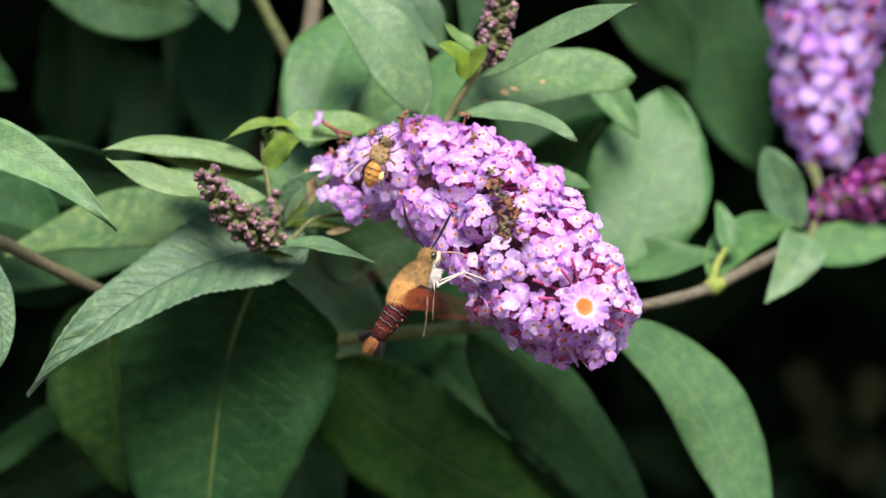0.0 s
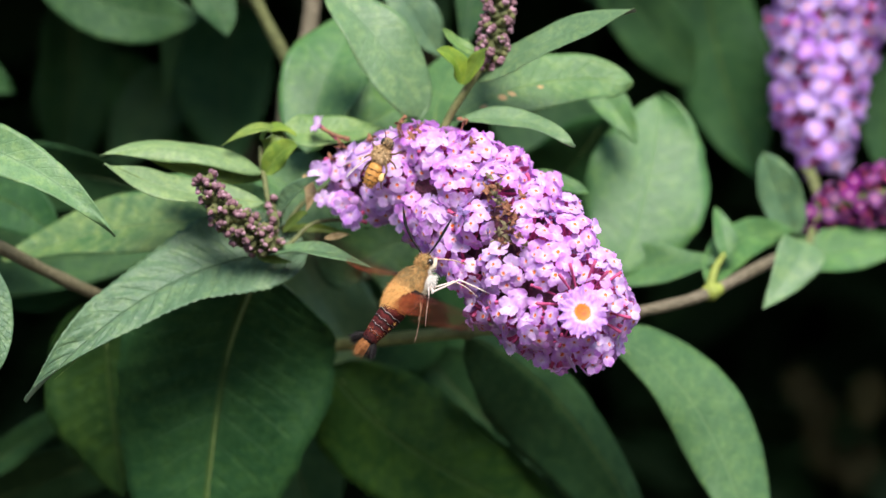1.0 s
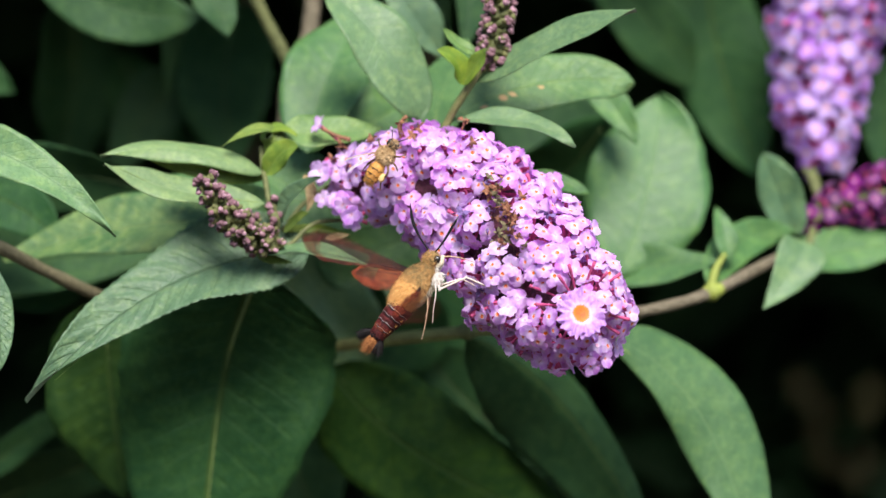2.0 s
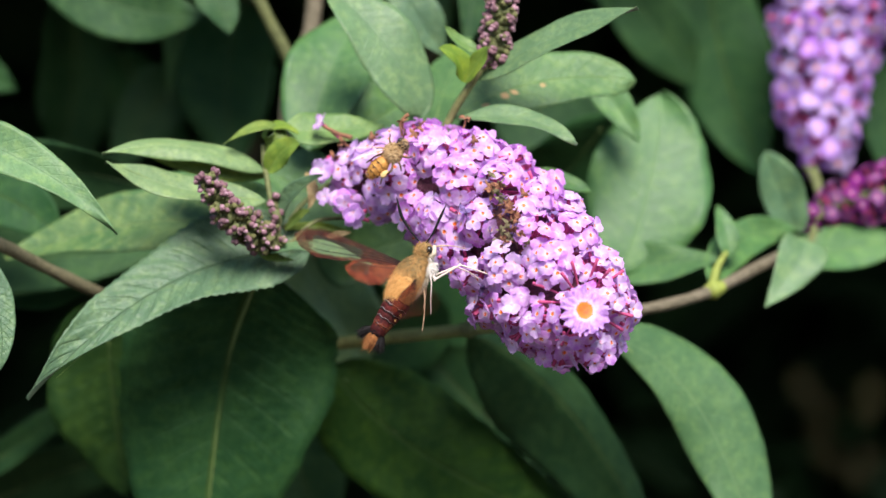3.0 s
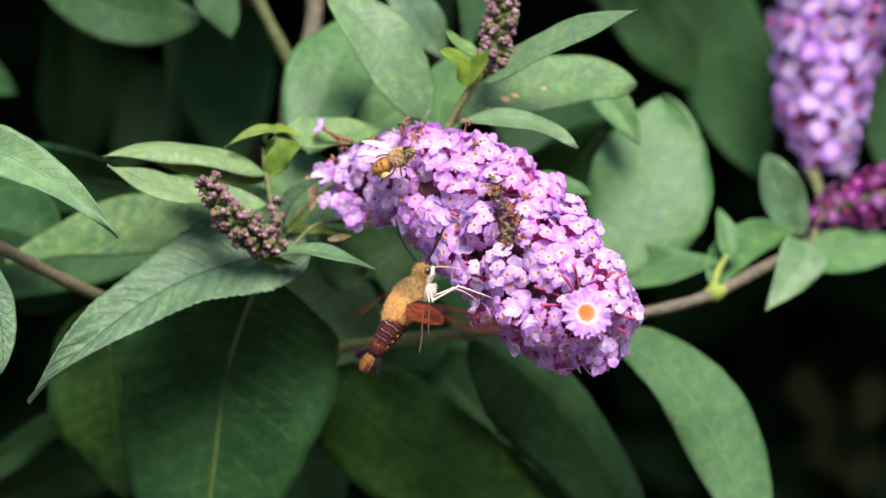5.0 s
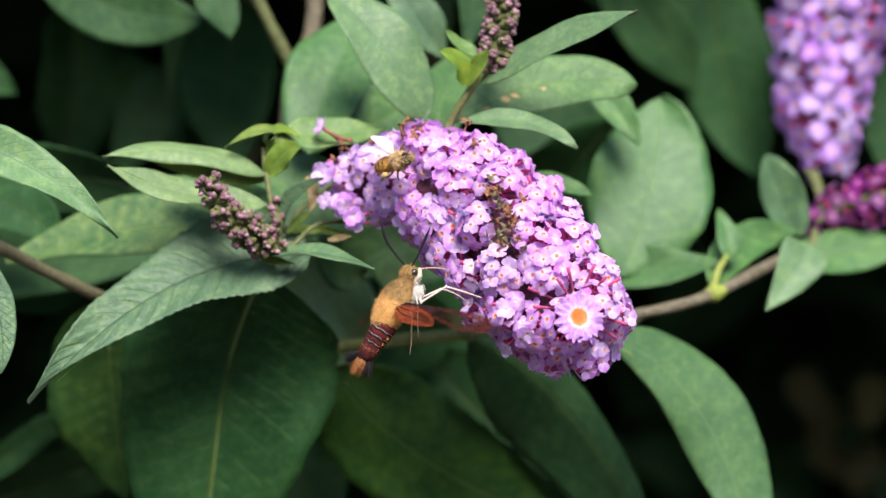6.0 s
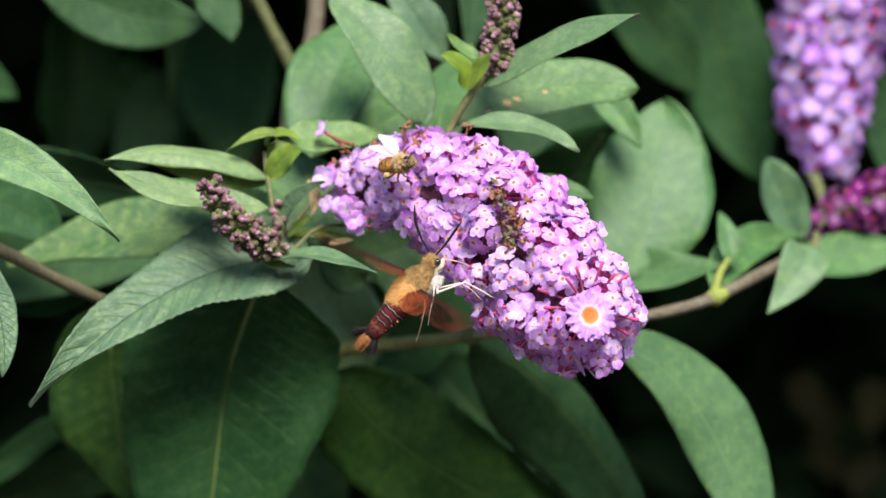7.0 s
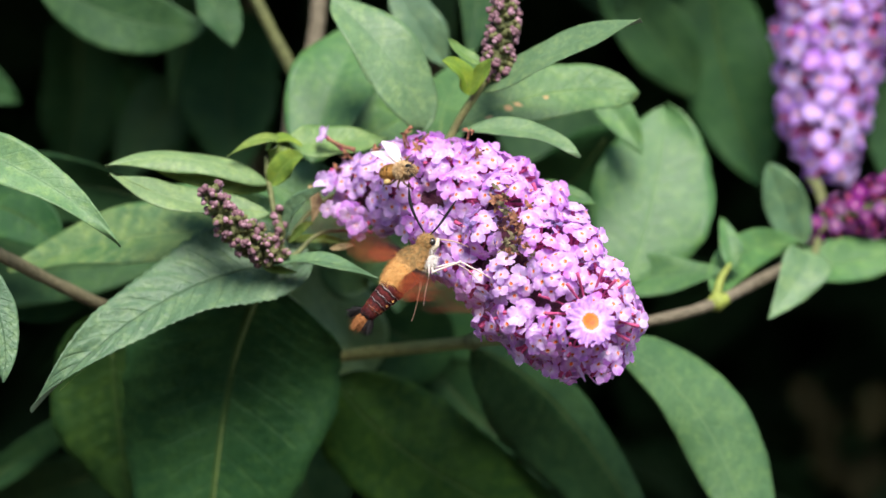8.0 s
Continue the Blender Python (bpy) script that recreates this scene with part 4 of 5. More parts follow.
# withered and shrunken florets in the hollow and at the spike's upper edge
for k in range(44):
    h = HOLLOW[k % 4]
    q = h + Vector([rnd.uniform(-1, 1) for _ in range(3)]) * 0.0042
    piece("withered_floret", (DRY + DRY_SEPAL + DRY_VIOLET[:2])[rnd.randrange(10)], lower, facing(q, way(rnd.uniform(-1, 1), -1, rnd.uniform(-1, 1)), rnd.uniform(0, 6)) @ Matrix.Scale(rnd.uniform(0.5, 0.85), 4))
for k in range(26):
    s, q, out, T = front[rnd.randrange(len(front) // 2)]
    if s > 0.8:
        continue
    piece("shrunken_floret", DRY_VIOLET[k % 4], section(q), facing(q - out * 0.001 + T * rnd.uniform(-0.003, 0.003), (out + T * rnd.uniform(-1, 1)).normalized(), k))
for q, d in ((L(-32.0, 24, 36.0), (-0.8, -0.3, 0.4)), (L(-13.5, 10, 42.0), (-0.3, -0.4, 0.7)), (L(-9.0, 4, 41.5), (0.6, -0.8, 0.3)), (L(-9.4, 2, 39.5), (-0.4, -1, 0.2)),
             (L(7.2, 4, 42.6), (0.5, -0.3, 1)), (L(-35.0, 24, 32.3), (-1, -0.3, 0.2)), (L(-24.0, 16, 37.5), (0.1, -0.6, 0.4)), (L(10, -6, 36), (0.3, -1, 0.4)), (L(26, -14, 18), (0.4, -1, 0.6))):
    piece("withered_floret", DRY[rnd.randrange(5)], section(q), facing(q, way(*d), 2.0) @ Matrix.Scale(0.8, 4))
piece("stray_floret", FLORETS[3], upper, facing(L(-41.5, 26, 43.8), way(-0.8, -0.4, 0.6), 1.0))
part("floret_stalk", tube(bmesh.new(), [L(-31.1, 24, 38.9), L(-35.3, 25, 40.1), L(-40.7, 26, 42.8)], [0.0009, 0.0008, 0.0005], 10, 6, knobs=0.3), WITHERED, upper)
part("floret_stalk", tube(bmesh.new(), [L(-13.7, 12, 39.1), L(-14.4, 13, 43.5), L(-11.8, 12, 46.5)], [0.0005, 0.0005, 0.0007], 10, 6, knobs=0.3), WITHERED, upper)
for q, r in ((L(-36.7, 22, 16.5), 4.5), (L(-32.3, 19, 17.4), 4.0), (L(-28.9, 12, 13.1), 3.5), (L(-39.5, 24, 28.9), 4.5)):
    for j in range(4):
        d = way(rnd.uniform(-1, 0.3), -1, rnd.uniform(-0.8, 0.5))
        piece("floret", FLORETS[rnd.randrange(14)], upper, facing(q + d * (r * 0.0006) + Vector([rnd.uniform(-1, 1) for _ in range(3)]) * 0.002, d, j))


# ---- flowers further back ----
def far_panicle(axis, girth, meshes, label, gap, name, most, seed):
    rnd = random.Random(seed)
    line = curve_points(axis, 40)
    ob = thing(name, pose(*line[0]), label, "flower", "flower spikes of the bush")
    part("stalk", tube(bmesh.new(), line[::5], [0.002, 0.002, 0.0012], 20, 8, knobs=0.2), GREEN_TWIG, ob)
    seen = []
    for _ in range(5000):
        s = rnd.uniform(0, 1.1)
        p, out, T, r = on_spike(line, girth, s, rnd.uniform(0, 6.283))
        q = p + out * r * rnd.uniform(0.85, 1.08) * (1 + 0.15 * noise.noise(p * 150))
        if any((q - e).length < gap for e in seen) or len(seen) >= most:
            continue
        seen.append(q)
        tilt = (out + 0.35 * Vector([rnd.uniform(-1, 1) for _ in range(3)])).normalized()
        piece("floret", meshes[rnd.randrange(len(meshes))], ob, facing(q, tilt, rnd.uniform(0, 6)))
    for k in range(40 if most > 200 else 0):
        p, out, T, r = on_spike(line, girth, rnd.random(), rnd.uniform(0, 6.283))
        piece("bare_tube", SPOKE, ob, facing(p + out * (r - 0.0135), out, k))
    return ob


far_panicle([L(153.6, 170, 122.5), L(148.7, 168, 103.1), L(144.8, 166, 81.5), L(143.0, 165, 59.0), L(143.8, 162, 40.3)], [r / 1000 for r in (22, 22, 21, 17, 10)], FLORETS_FAR, "violet butterfly bush flower spike hanging further back", 0.0066, "hanging_flower", 300, 21)
far_panicle([L(178.3, 130, 23.1), L(161.4, 128, 22.0), L(146.6, 126, 17.9), L(136.0, 124, 12.2)], [r / 1000 for r in (12, 11, 9, 6)], FLORETS_DARK, "small magenta flower spike, half opened", 0.0058, "magenta_flower", 95, 22)
part("stem", tube(bmesh.new(), [L(138.5, 128, 21.0), L(135.8, 132, 29.4), L(134.1, 136, 31.6)], [0.0012, 0.0013, 0.001], 10, 8), GREEN_TWIG, far)


# ---- bud spikes ----
def bud_spike(axis, girth, count, label, seed, green=0.35):
    rnd = random.Random(seed)
    line = curve_points(axis, 30)
    ob = thing("bud_spike", pose(*line[0]), label, "flower buds", "bud spikes of the bush")
    part("stalk", tube(bmesh.new(), line[::5], [0.0016, 0.0015, 0.0009], 20, 8, knobs=0.3), GREEN_TWIG, ob)
    clumps = max(4, count // 6)
    for k in range(clumps):
        s = (k + 0.5) / clumps
        p, out, T, r = on_spike(line, girth, s, k * 2.399 + rnd.uniform(-0.3, 0.3))
        heart = p + out * r * rnd.uniform(0.66, 0.90)
        tip = (out + 0.5 * T).normalized()
        part("cluster_stalk", tube(bmesh.new(), [p, heart], [0.0012, 0.0015], 4, 6), GREEN_TWIG, ob)
        for j in range(9):
            d = (tip + 1.1 * Vector([rnd.uniform(-1, 1) for _ in range(3)])).normalized()
            low = d.dot(tip) < 0.5 or rnd.random() < green * (0.8 - s)
            q = heart + d * (r * 0.24 + 0.0005) * (0.7 if low else 1.0)
            piece("bud", BUDS[rnd.randrange(2, 4) if low else rnd.randrange(2)], ob, facing(q, d, j) @ Matrix.Scale(rnd.uniform(0.72, 1.12), 4))
    return ob


bud_spike([L(-55.7, 18, 1.7), L(-61.2, 14, 5.5), L(-68.0, 9, 10.0), L(-74.7, 5, 16.2), L(-79.1, 3, 25.6)], [r / 1000 for r in (4.4, 5.2, 5.5, 4.6, 3.0)], 330, "purplish bud spike bending upward, still closed", 31, 0.85)
bud_spike([L(-56.4, 16, 7.8), L(-55.9, 15, 10.7), L(-55.9, 14, 13.5)], [r / 1000 for r in (1.4, 2.4, 1.6)], 26, "small purplish side bud cluster", 32)
bud_spike([L(-57.1, 24, 11.7), L(-57.1, 24, 16.5), L(-56.7, 24, 19.7)], [r / 1000 for r in (1.6, 2.2, 1.0)], 22, "small closed bud cluster", 33)
bud_spike([L(14.2, 22, 63.0), L(16.8, 20, 69.0), L(18.7, 20, 78.5), L(19.9, 22, 90.1)], [r / 1000 for r in (2.6, 4.8, 4.8, 4.2)], 280, "upright purplish bud spike, still closed", 34, 0.15)

# ---- moth ----
GOLD = plain("golden_fur", (0.58, 0.33, 0.12), (0.37, 0.20, 0.07), 0.85, 900.0, 0.5)
STRAW = plain("straw_fur", (0.86, 0.50, 0.18), (0.70, 0.36, 0.11), 0.85, 900.0, 0.5)
OLIVE = plain("olive_fur", (0.32, 0.22, 0.09), (0.19, 0.13, 0.05), 0.85, 900.0, 0.5)
CREAM = plain("cream_fur", (0.66, 0.58, 0.44), (0.48, 0.40, 0.28), 0.85, 900.0, 0.4)
MAROON = plain("maroon_scales", (0.110, 0.010, 0.009), (0.035, 0.005, 0.005), 0.65, 1200.0, 0.5)
RUST = plain("rust_scales", (0.40, 0.10, 0.03), (0.17, 0.03, 0.014), 0.7, 700.0, 0.5)
SOOT = plain("black_scales", (0.014, 0.011, 0.011), (0.006, 0.005, 0.005), 0.8, 900.0, 0.4)
GREY = plain("pale_band", (0.56, 0.50, 0.50), (0.34, 0.28, 0.29), 0.7, 900.0, 0.4)
CHESTNUT = plain("chestnut_fur", (0.36, 0.15, 0.045), (0.17, 0.06, 0.02), 0.85, 900.0, 0.4)
LEG = plain("pale_leg", (0.72, 0.64, 0.58), (0.54, 0.40, 0.32), 0.6, 900.0, 0.3)
TANLEG = plain("tan_leg", (0.58, 0.40, 0.26), (0.38, 0.24, 0.14), 0.6, 900.0, 0.3)
HORN = plain("antenna_black", (0.012, 0.010, 0.011), (0.006, 0.005, 0.006), 0.8, 1500.0, 0.3)
EYE_MAT = plain("insect_eye", (0.03, 0.025, 0.02), (0.012, 0.01, 0.008), 0.2, 900.0, 0.0)

TWIST = radians(35)
VENT = Vector((math.cos(TWIST), math.sin(TWIST), 0))
RIGHT = Vector((math.sin(TWIST), -math.cos(TWIST), 0))
MM = 0.001


def egg(bm, centre, radii, u=20, v=14, rough=0.0, taper=0.0):
    k0 = len(bm.verts)
    bmesh.ops.create_uvsphere(bm, u_segments=u, v_segments=v, radius=1)
    bm.verts.ensure_lookup_table()
    for w in bm.verts[k0:]:
        k = 1 + rough * noise.noise(w.co * 4 + Vector(centre) * 300)
        slim = 1 - taper * max(0, w.co.z)
        w.co = Vector(centre) + Vector((w.co.x * radii[0] * slim, w.co.y * radii[1] * slim, w.co.z * radii[2])) * k
    return bm


def fur(bm, centre, radii, count, length, sweep, seed, keep=None, thin=0.000075, taper=0.0):
    """Hairs on an egg-shaped body, combed along sweep."""
    rnd = random.Random(seed)
    c = Vector(centre)
    done = 0
    while done < count:
        d = Vector((rnd.gauss(0, 1), rnd.gauss(0, 1), rnd.gauss(0, 1))).normalized()
        if keep and not keep(d):
            continue
        done += 1
        slim = 1 - taper * max(0, d.z)
        p = c + Vector((d.x * radii[0] * slim, d.y * radii[1] * slim, d.z * radii[2]))
        n = Vector((d.x / radii[0], d.y / radii[1], d.z / radii[2])).normalized()
        g = (n * 0.28 + Vector(sweep) + 0.3 * Vector((rnd.gauss(0, 1), rnd.gauss(0, 1), rnd.gauss(0, 1)))).normalized()
        ln = length * rnd.uniform(0.6, 1.2)
        w = g.cross(n).normalized() * thin
        a, b = bm.verts.new(p - w - n * 0.0002), bm.verts.new(p + w - n * 0.0002)
        m = bm.verts.new(p + g * ln * 0.5 + n * 0.0001 - w * 0.7)
        m2 = bm.verts.new(p + g * ln * 0.5 + n * 0.0001 + w * 0.7)
        e = bm.verts.new(p + g * ln)
        bm.faces.new((a, b, m2, m))
        bm.faces.new((m, m2, e))
    return bm


def own(name, bm, materials, parent, label=""):
    """A part built in its thing's own space."""
    ob = new(name, mesh_of(name, bm, materials))
    ob.parent = parent
    return tagged(ob, label)


moth = thing("hummingbird_moth", BUSH.copy(), "hovering clearwing moth, golden furry thorax, dark red banded abdomen", "moth")
C_TH = (0.4 * MM, 0, 0)
R_TH = (5.15 * MM, 5.1 * MM, 9.6 * MM)
thorax = own("thorax", egg(bmesh.new(), C_TH, R_TH, 28, 20, rough=0.06, taper=0.2), GOLD, moth)
own("back_fur", fur(bmesh.new(), C_TH, R_TH, 8000, 1.5 * MM, (0, 0, -0.9), 1, lambda d: d.z > 0.0 and d.dot(VENT) < 0.55, taper=0.2), GOLD, thorax)
own("olive_fur", fur(bmesh.new(), (0.2 * MM, 0, 0.3 * MM), R_TH, 4200, 1.4 * MM, (0, 0, -0.9), 2, lambda d: d.z > 0.15 and d.dot(VENT) < 0.35 and noise.noise(d * 5) > -0.1, taper=0.2), OLIVE, thorax)
own("straw_fur", fur(bmesh.new(), (0.6 * MM, 0, -0.4 * MM), R_TH, 7000, 2.0 * MM, (0, 0, -1.0), 3, lambda d: d.z < 0.12 and d.dot(VENT) < 0.8, taper=0.2), STRAW, thorax)
own("chest_fur", fur(bmesh.new(), (0.9 * MM, -0.2 * MM, 0.6 * MM), R_TH, 4200, 1.4 * MM, (0.1, 0, -0.6), 4, lambda d: d.dot(VENT) > 0.35 and d.z > -0.5, taper=0.2), CREAM, thorax)
WHITE_FUR = plain("white_fur", (0.84, 0.80, 0.74), (0.66, 0.60, 0.52), 0.85, 900.0, 0.4)
own("chest_tuft", fur(bmesh.new(), (4.4 * MM, -1.2 * MM, 6.4 * MM), (1.7 * MM, 1.7 * MM, 2.4 * MM), 900, 1.4 * MM, (0.5, 0, -0.3), 7), WHITE_FUR, thorax)
head = own("head", egg(bmesh.new(), (-0.6 * MM, 0, 10.2 * MM), (2.7 * MM, 2.8 * MM, 2.9 * MM), 18, 12, rough=0.06), OLIVE, moth)
own("head_fur", fur(bmesh.new(), (-0.6 * MM, 0, 10.2 * MM), (2.7 * MM, 2.8 * MM, 2.9 * MM), 900, 1.3 * MM, (-0.2, 0, -0.5), 5, lambda d: d.dot(VENT) < 0.5), GOLD, head)
own("throat_fur", fur(bmesh.new(), (0.6 * MM, 0.2 * MM, 9.2 * MM), (2.4 * MM, 2.4 * MM, 3.0 * MM), 700, 1.2 * MM, (0.4, 0, -0.3), 6, lambda d: d.dot(VENT) > 0.0), WHITE_FUR, head)
own("eye", egg(bmesh.new(), (0.5 * MM, -2.0 * MM, 11.2 * MM), (1.25 * MM, 1.0 * MM, 1.35 * MM), 16, 12), EYE_MAT, head, "glossy black eye")
own("eye", egg(bmesh.new(), (-1.6 * MM, 2.2 * MM, 11.2 * MM), (1.2 * MM, 1.0 * MM, 1.35 * MM), 16, 12), EYE_MAT, head, "glossy black eye")
own("palp", tube(bmesh.new(), [Vector((1.2, -0.6, 9)) * MM, Vector((2.2, -0.8, 11)) * MM, Vector((1.2, -0.6, 13.6)) * MM], [1.1 * MM, 1.2 * MM, 0.5 * MM], 10, 8), CREAM, head)
own("proboscis", tube(bmesh.new(), [Vector((0.8, -0.6, 12.4)) * MM, Vector((3.0, -0.4, 14.6)) * MM, Vector((6.4, 0.5, 16.8)) * MM, Vector((10.5, 4, 18.4)) * MM], [0.30 * MM, 0.22 * MM, 0.12 * MM], 16, 6), TANLEG, head)
for pts, r in (([(-3.2, 1.2, 11.6), (-8.5, 1.8, 13.2), (-13.5, 1.5, 15.6), (-18.1, 1.0, 19.6)], 1.0), ([(-1.4, -1.2, 12.6), (-1.6, -2.0, 17), (-2.4, -2.8, 22), (-3.2, -3.2, 26.6)], 0.9)):
    own("antenna", tube(bmesh.new(), [Vector(p) * MM for p in pts], [0.24 * MM, 0.32 * MM, 0.48 * MM * r, 0.54 * MM * r, 0.10 * MM], 26, 8), HORN, head, "black clubbed antenna")
# abdomen, ring by ring
abdomen = own("abdomen", egg(bmesh.new(), (1.7 * MM, 0, -14.5 * MM), (2.9 * MM, 2.9 * MM, 8.8 * MM), 20, 14), MAROON, moth)


def ring(z0, z1, w0, w1, c0, c1, slot=0, sides=22, bulge=0.06):
    bm = bmesh.new()
    n = 5
    loops = []
    for i in range(n + 1):
        t = i / n
        w, c, z = w0 + (w1 - w0) * t, c0 + (c1 - c0) * t, z0 + (z1 - z0) * t
        w *= 1 + bulge * math.sin(math.pi * t)
        loops.append([bm.verts.new(Vector((c + w * math.cos(a), w * math.sin(a), z + 0.25 * math.sin(a * 7))) * MM) for a in (2 * math.pi * j / sides for j in range(sides))])
    for a, b in zip(loops, loops[1:]):
        for j in range(sides):
            bm.faces.new((a[j], b[j], b[(j + 1) % sides], a[(j + 1) % sides]))
    bm.faces.new(loops[0][::-1])
    bm.faces.new(loops[-1])
    return bm


RINGS = [(-7.6, -10.6, 4.25, 3.9), (-10.6, -13.2, 3.95, 3.6), (-13.2, -15.7, 3.65, 3.25), (-15.7, -18.1, 3.3, 2.85), (-18.1, -20.6, 2.9, 2.3)]
for k, (z0, z1, w0, w1) in enumerate(RINGS):
    seg = own("segment", ring(z0, z1, w0, w1, 1.75, 1.7), MAROON, abdomen)
    own("band", ring(z1 + 0.55, z1 + 0.05, w1 * 1.06, w1 * 1.05, 1.72, 1.7, bulge=0.0), SOOT, seg)
    if k < 4:
        own("pale_band", ring(z1 + 0.60, z1 + 0.48, w1 * 1.075, w1 * 1.075, 1.72, 1.7, bulge=0.0), GREY, seg)
    own("segment_fur", fur(bmesh.new(), (1.72 * MM, 0, (z0 + z1) / 2 * MM), (w0 * 0.98 * MM, w0 * 0.98 * MM, 2.2 * MM), 380, 0.8 * MM, (0, 0, -2.2), 20 + k, lambda d: abs(d.z) < 0.6, 0.00007), RUST if k == 3 else MAROON, seg)
for z, y in ((-13.8, -2.2), (-16.2, -1.8), (-18.4, -1.4), (-11.3, -2.4)):
    own("side_tuft", fur(bmesh.new(), (4.6 * MM - (z + 11.3) * -0.16 * MM, y * MM, z * MM), (0.4 * MM, 0.4 * MM, 0.35 * MM), 60, 0.6 * MM, (0.3, -0.2, -0.5), int(-z * 10)), STRAW, abdomen)
own("tail_fan", fur(bmesh.new(), (1.5 * MM, -0.6 * MM, -21 * MM), (1.5 * MM, 1.2 * MM, 1.2 * MM), 520, 5.6 * MM, (0.12, 0, -2.6), 41, None, 0.00014), CHESTNUT, abdomen, "chestnut tail fan of long hairs")
own("tail_fan", fur(bmesh.new(), (-0.8 * MM, 0.4 * MM, -20.6 * MM), (0.9 * MM, 1.2 * MM, 1.1 * MM), 260, 4.5 * MM, (-0.9, 0, -1.8), 42, None, 0.0002), SOOT, abdomen, "black tail fan hairs")
own("tail_fan", fur(bmesh.new(), (3.4 * MM, 0.2 * MM, -20.4 * MM), (0.9 * MM, 1.2 * MM, 1.1 * MM), 300, 5.5 * MM, (0.75, 0, -2.0), 43, None, 0.0002), SOOT, abdomen, "black tail fan hairs")
own("tail_band", ring(-20.2, -21.8, 2.5, 1.8, 1.5, 1.4), SOOT, abdomen)
# legs
for pts, r, mat, lab in (
    ([(3.2, -1.5, 7.2), (7.4, -2.2, 4.5), (7.7, -2.2, 4.8), (11.5, -1.5, 12.6), (11.8, -1.4, 13.0), (17.0, -0.5, 14.6), (23.6, 1.0, 16.3)], 0.66, LEG, "pale front leg clinging to the flower"),
    ([(3.6, -0.5, 7.8), (7.0, -0.8, 6.0), (7.2, -0.8, 6.2), (10.4, 0.6, 11.2), (10.7, 0.7, 11.5), (15.0, 3.0, 12.6), (20.0, 5.0, 12.6)], 0.5, LEG, "pale front leg clinging to the flower"),
    ([(5.2, -2.5, 5.0), (7.5, -3.2, 2.5), (10, -3.2, -1.5), (12.9, -2.6, -5.6)], 0.34, LEG, "pale leg hanging down"),
    ([(5.8, -1.5, 0.5), (9.0, -2.2, -3.5), (12, -2.0, -8.5), (13.7, -1.8, -12)], 0.3, TANLEG, "tan leg hanging down"),
    ([(5.6, 1.0, 2.0), (8.0, 1.5, -1.5), (10.0, 2.0, -6)], 0.3, TANLEG, "tan leg hanging down")):
    own("leg", tube(bmesh.new(), [Vector(p) * MM for p in pts], [r * 1.1 * MM, r * 0.62 * MM, r * 0.5 * MM, r * 0.28 * MM], 28, 7, knobs=0.2), mat, moth, lab)


# wings: red-brown scales round clear windows, dark veins proud of the membrane
def wing_material(name, scale_color, scale_dark, u0=0.30, u1=0.76, v0=0.22, v1=0.84, most=0.85, thin=0.08):
    m, nt, b = blank(name)
    sep = node(nt, "ShaderNodeSeparateXYZ", Vector=node(nt, "ShaderNodeUVMap").outputs[0])
    u, v = sep.outputs[0], sep.outputs[1]
    n = grain(nt, 500.0, 3.0)
    wob = calc(nt, "MULTIPLY", calc(nt, "SUBTRACT", n, 0.5), 0.16)
    uu, vv = calc(nt, "ADD", u, wob), calc(nt, "ADD", v, wob)
    clear = calc(nt, "MULTIPLY", calc(nt, "MULTIPLY", step(nt, uu, u0 - 0.03, u0 + 0.03), step(nt, uu, u1 + 0.03, u1 - 0.03)), calc(nt, "MULTIPLY", step(nt, vv, v0 - 0.03, v0 + 0.03), step(nt, vv, v1 + 0.03, v1 - 0.03)))
    col = blend(nt, step(nt, n, 0.35, 0.65), scale_dark, scale_color)
    link(nt, col, b.inputs["Base Color"])
    b.inputs["Roughness"].default_value, b.inputs["Specular IOR Level"].default_value = 0.7, 0.08
    tr = node(nt, "ShaderNodeBsdfTranslucent", Color=col)
    mix = node(nt, "ShaderNodeMixShader", i0=0.22)
    link(nt, b.outputs[0], mix.inputs[1])
    link(nt, tr.outputs[0], mix.inputs[2])
    film = node(nt, "ShaderNodeBsdfTransparent", Color=(0.93, 0.88, 0.78, 1))
    gloss = node(nt, "ShaderNodeBsdfGlossy", Roughness=0.35)
    film2 = node(nt, "ShaderNodeMixShader", i0=0.006)
    link(nt, film.outputs[0], film2.inputs[1])
    link(nt, gloss.outputs[0], film2.inputs[2])
    both = node(nt, "ShaderNodeMixShader", i0=calc(nt, "MAXIMUM", calc(nt, "MULTIPLY", clear, most), calc(nt, "MULTIPLY_ADD", n, 0.5, thin)))
    link(nt, mix.outputs[0], both.inputs[1])
    link(nt, film2.outputs[0], both.inputs[2])
    link(nt, both.outputs[0], nt.nodes["Material Output"].inputs[0])
    return m


WING = wing_material("forewing_scales", (0.095, 0.018, 0.010), (0.035, 0.009, 0.007), thin=0.0)
HIND = wing_material("hindwing_scales", (0.30, 0.055, 0.02), (0.14, 0.024, 0.012), 0.45, 0.84, 0.15, 0.70, 0.75)


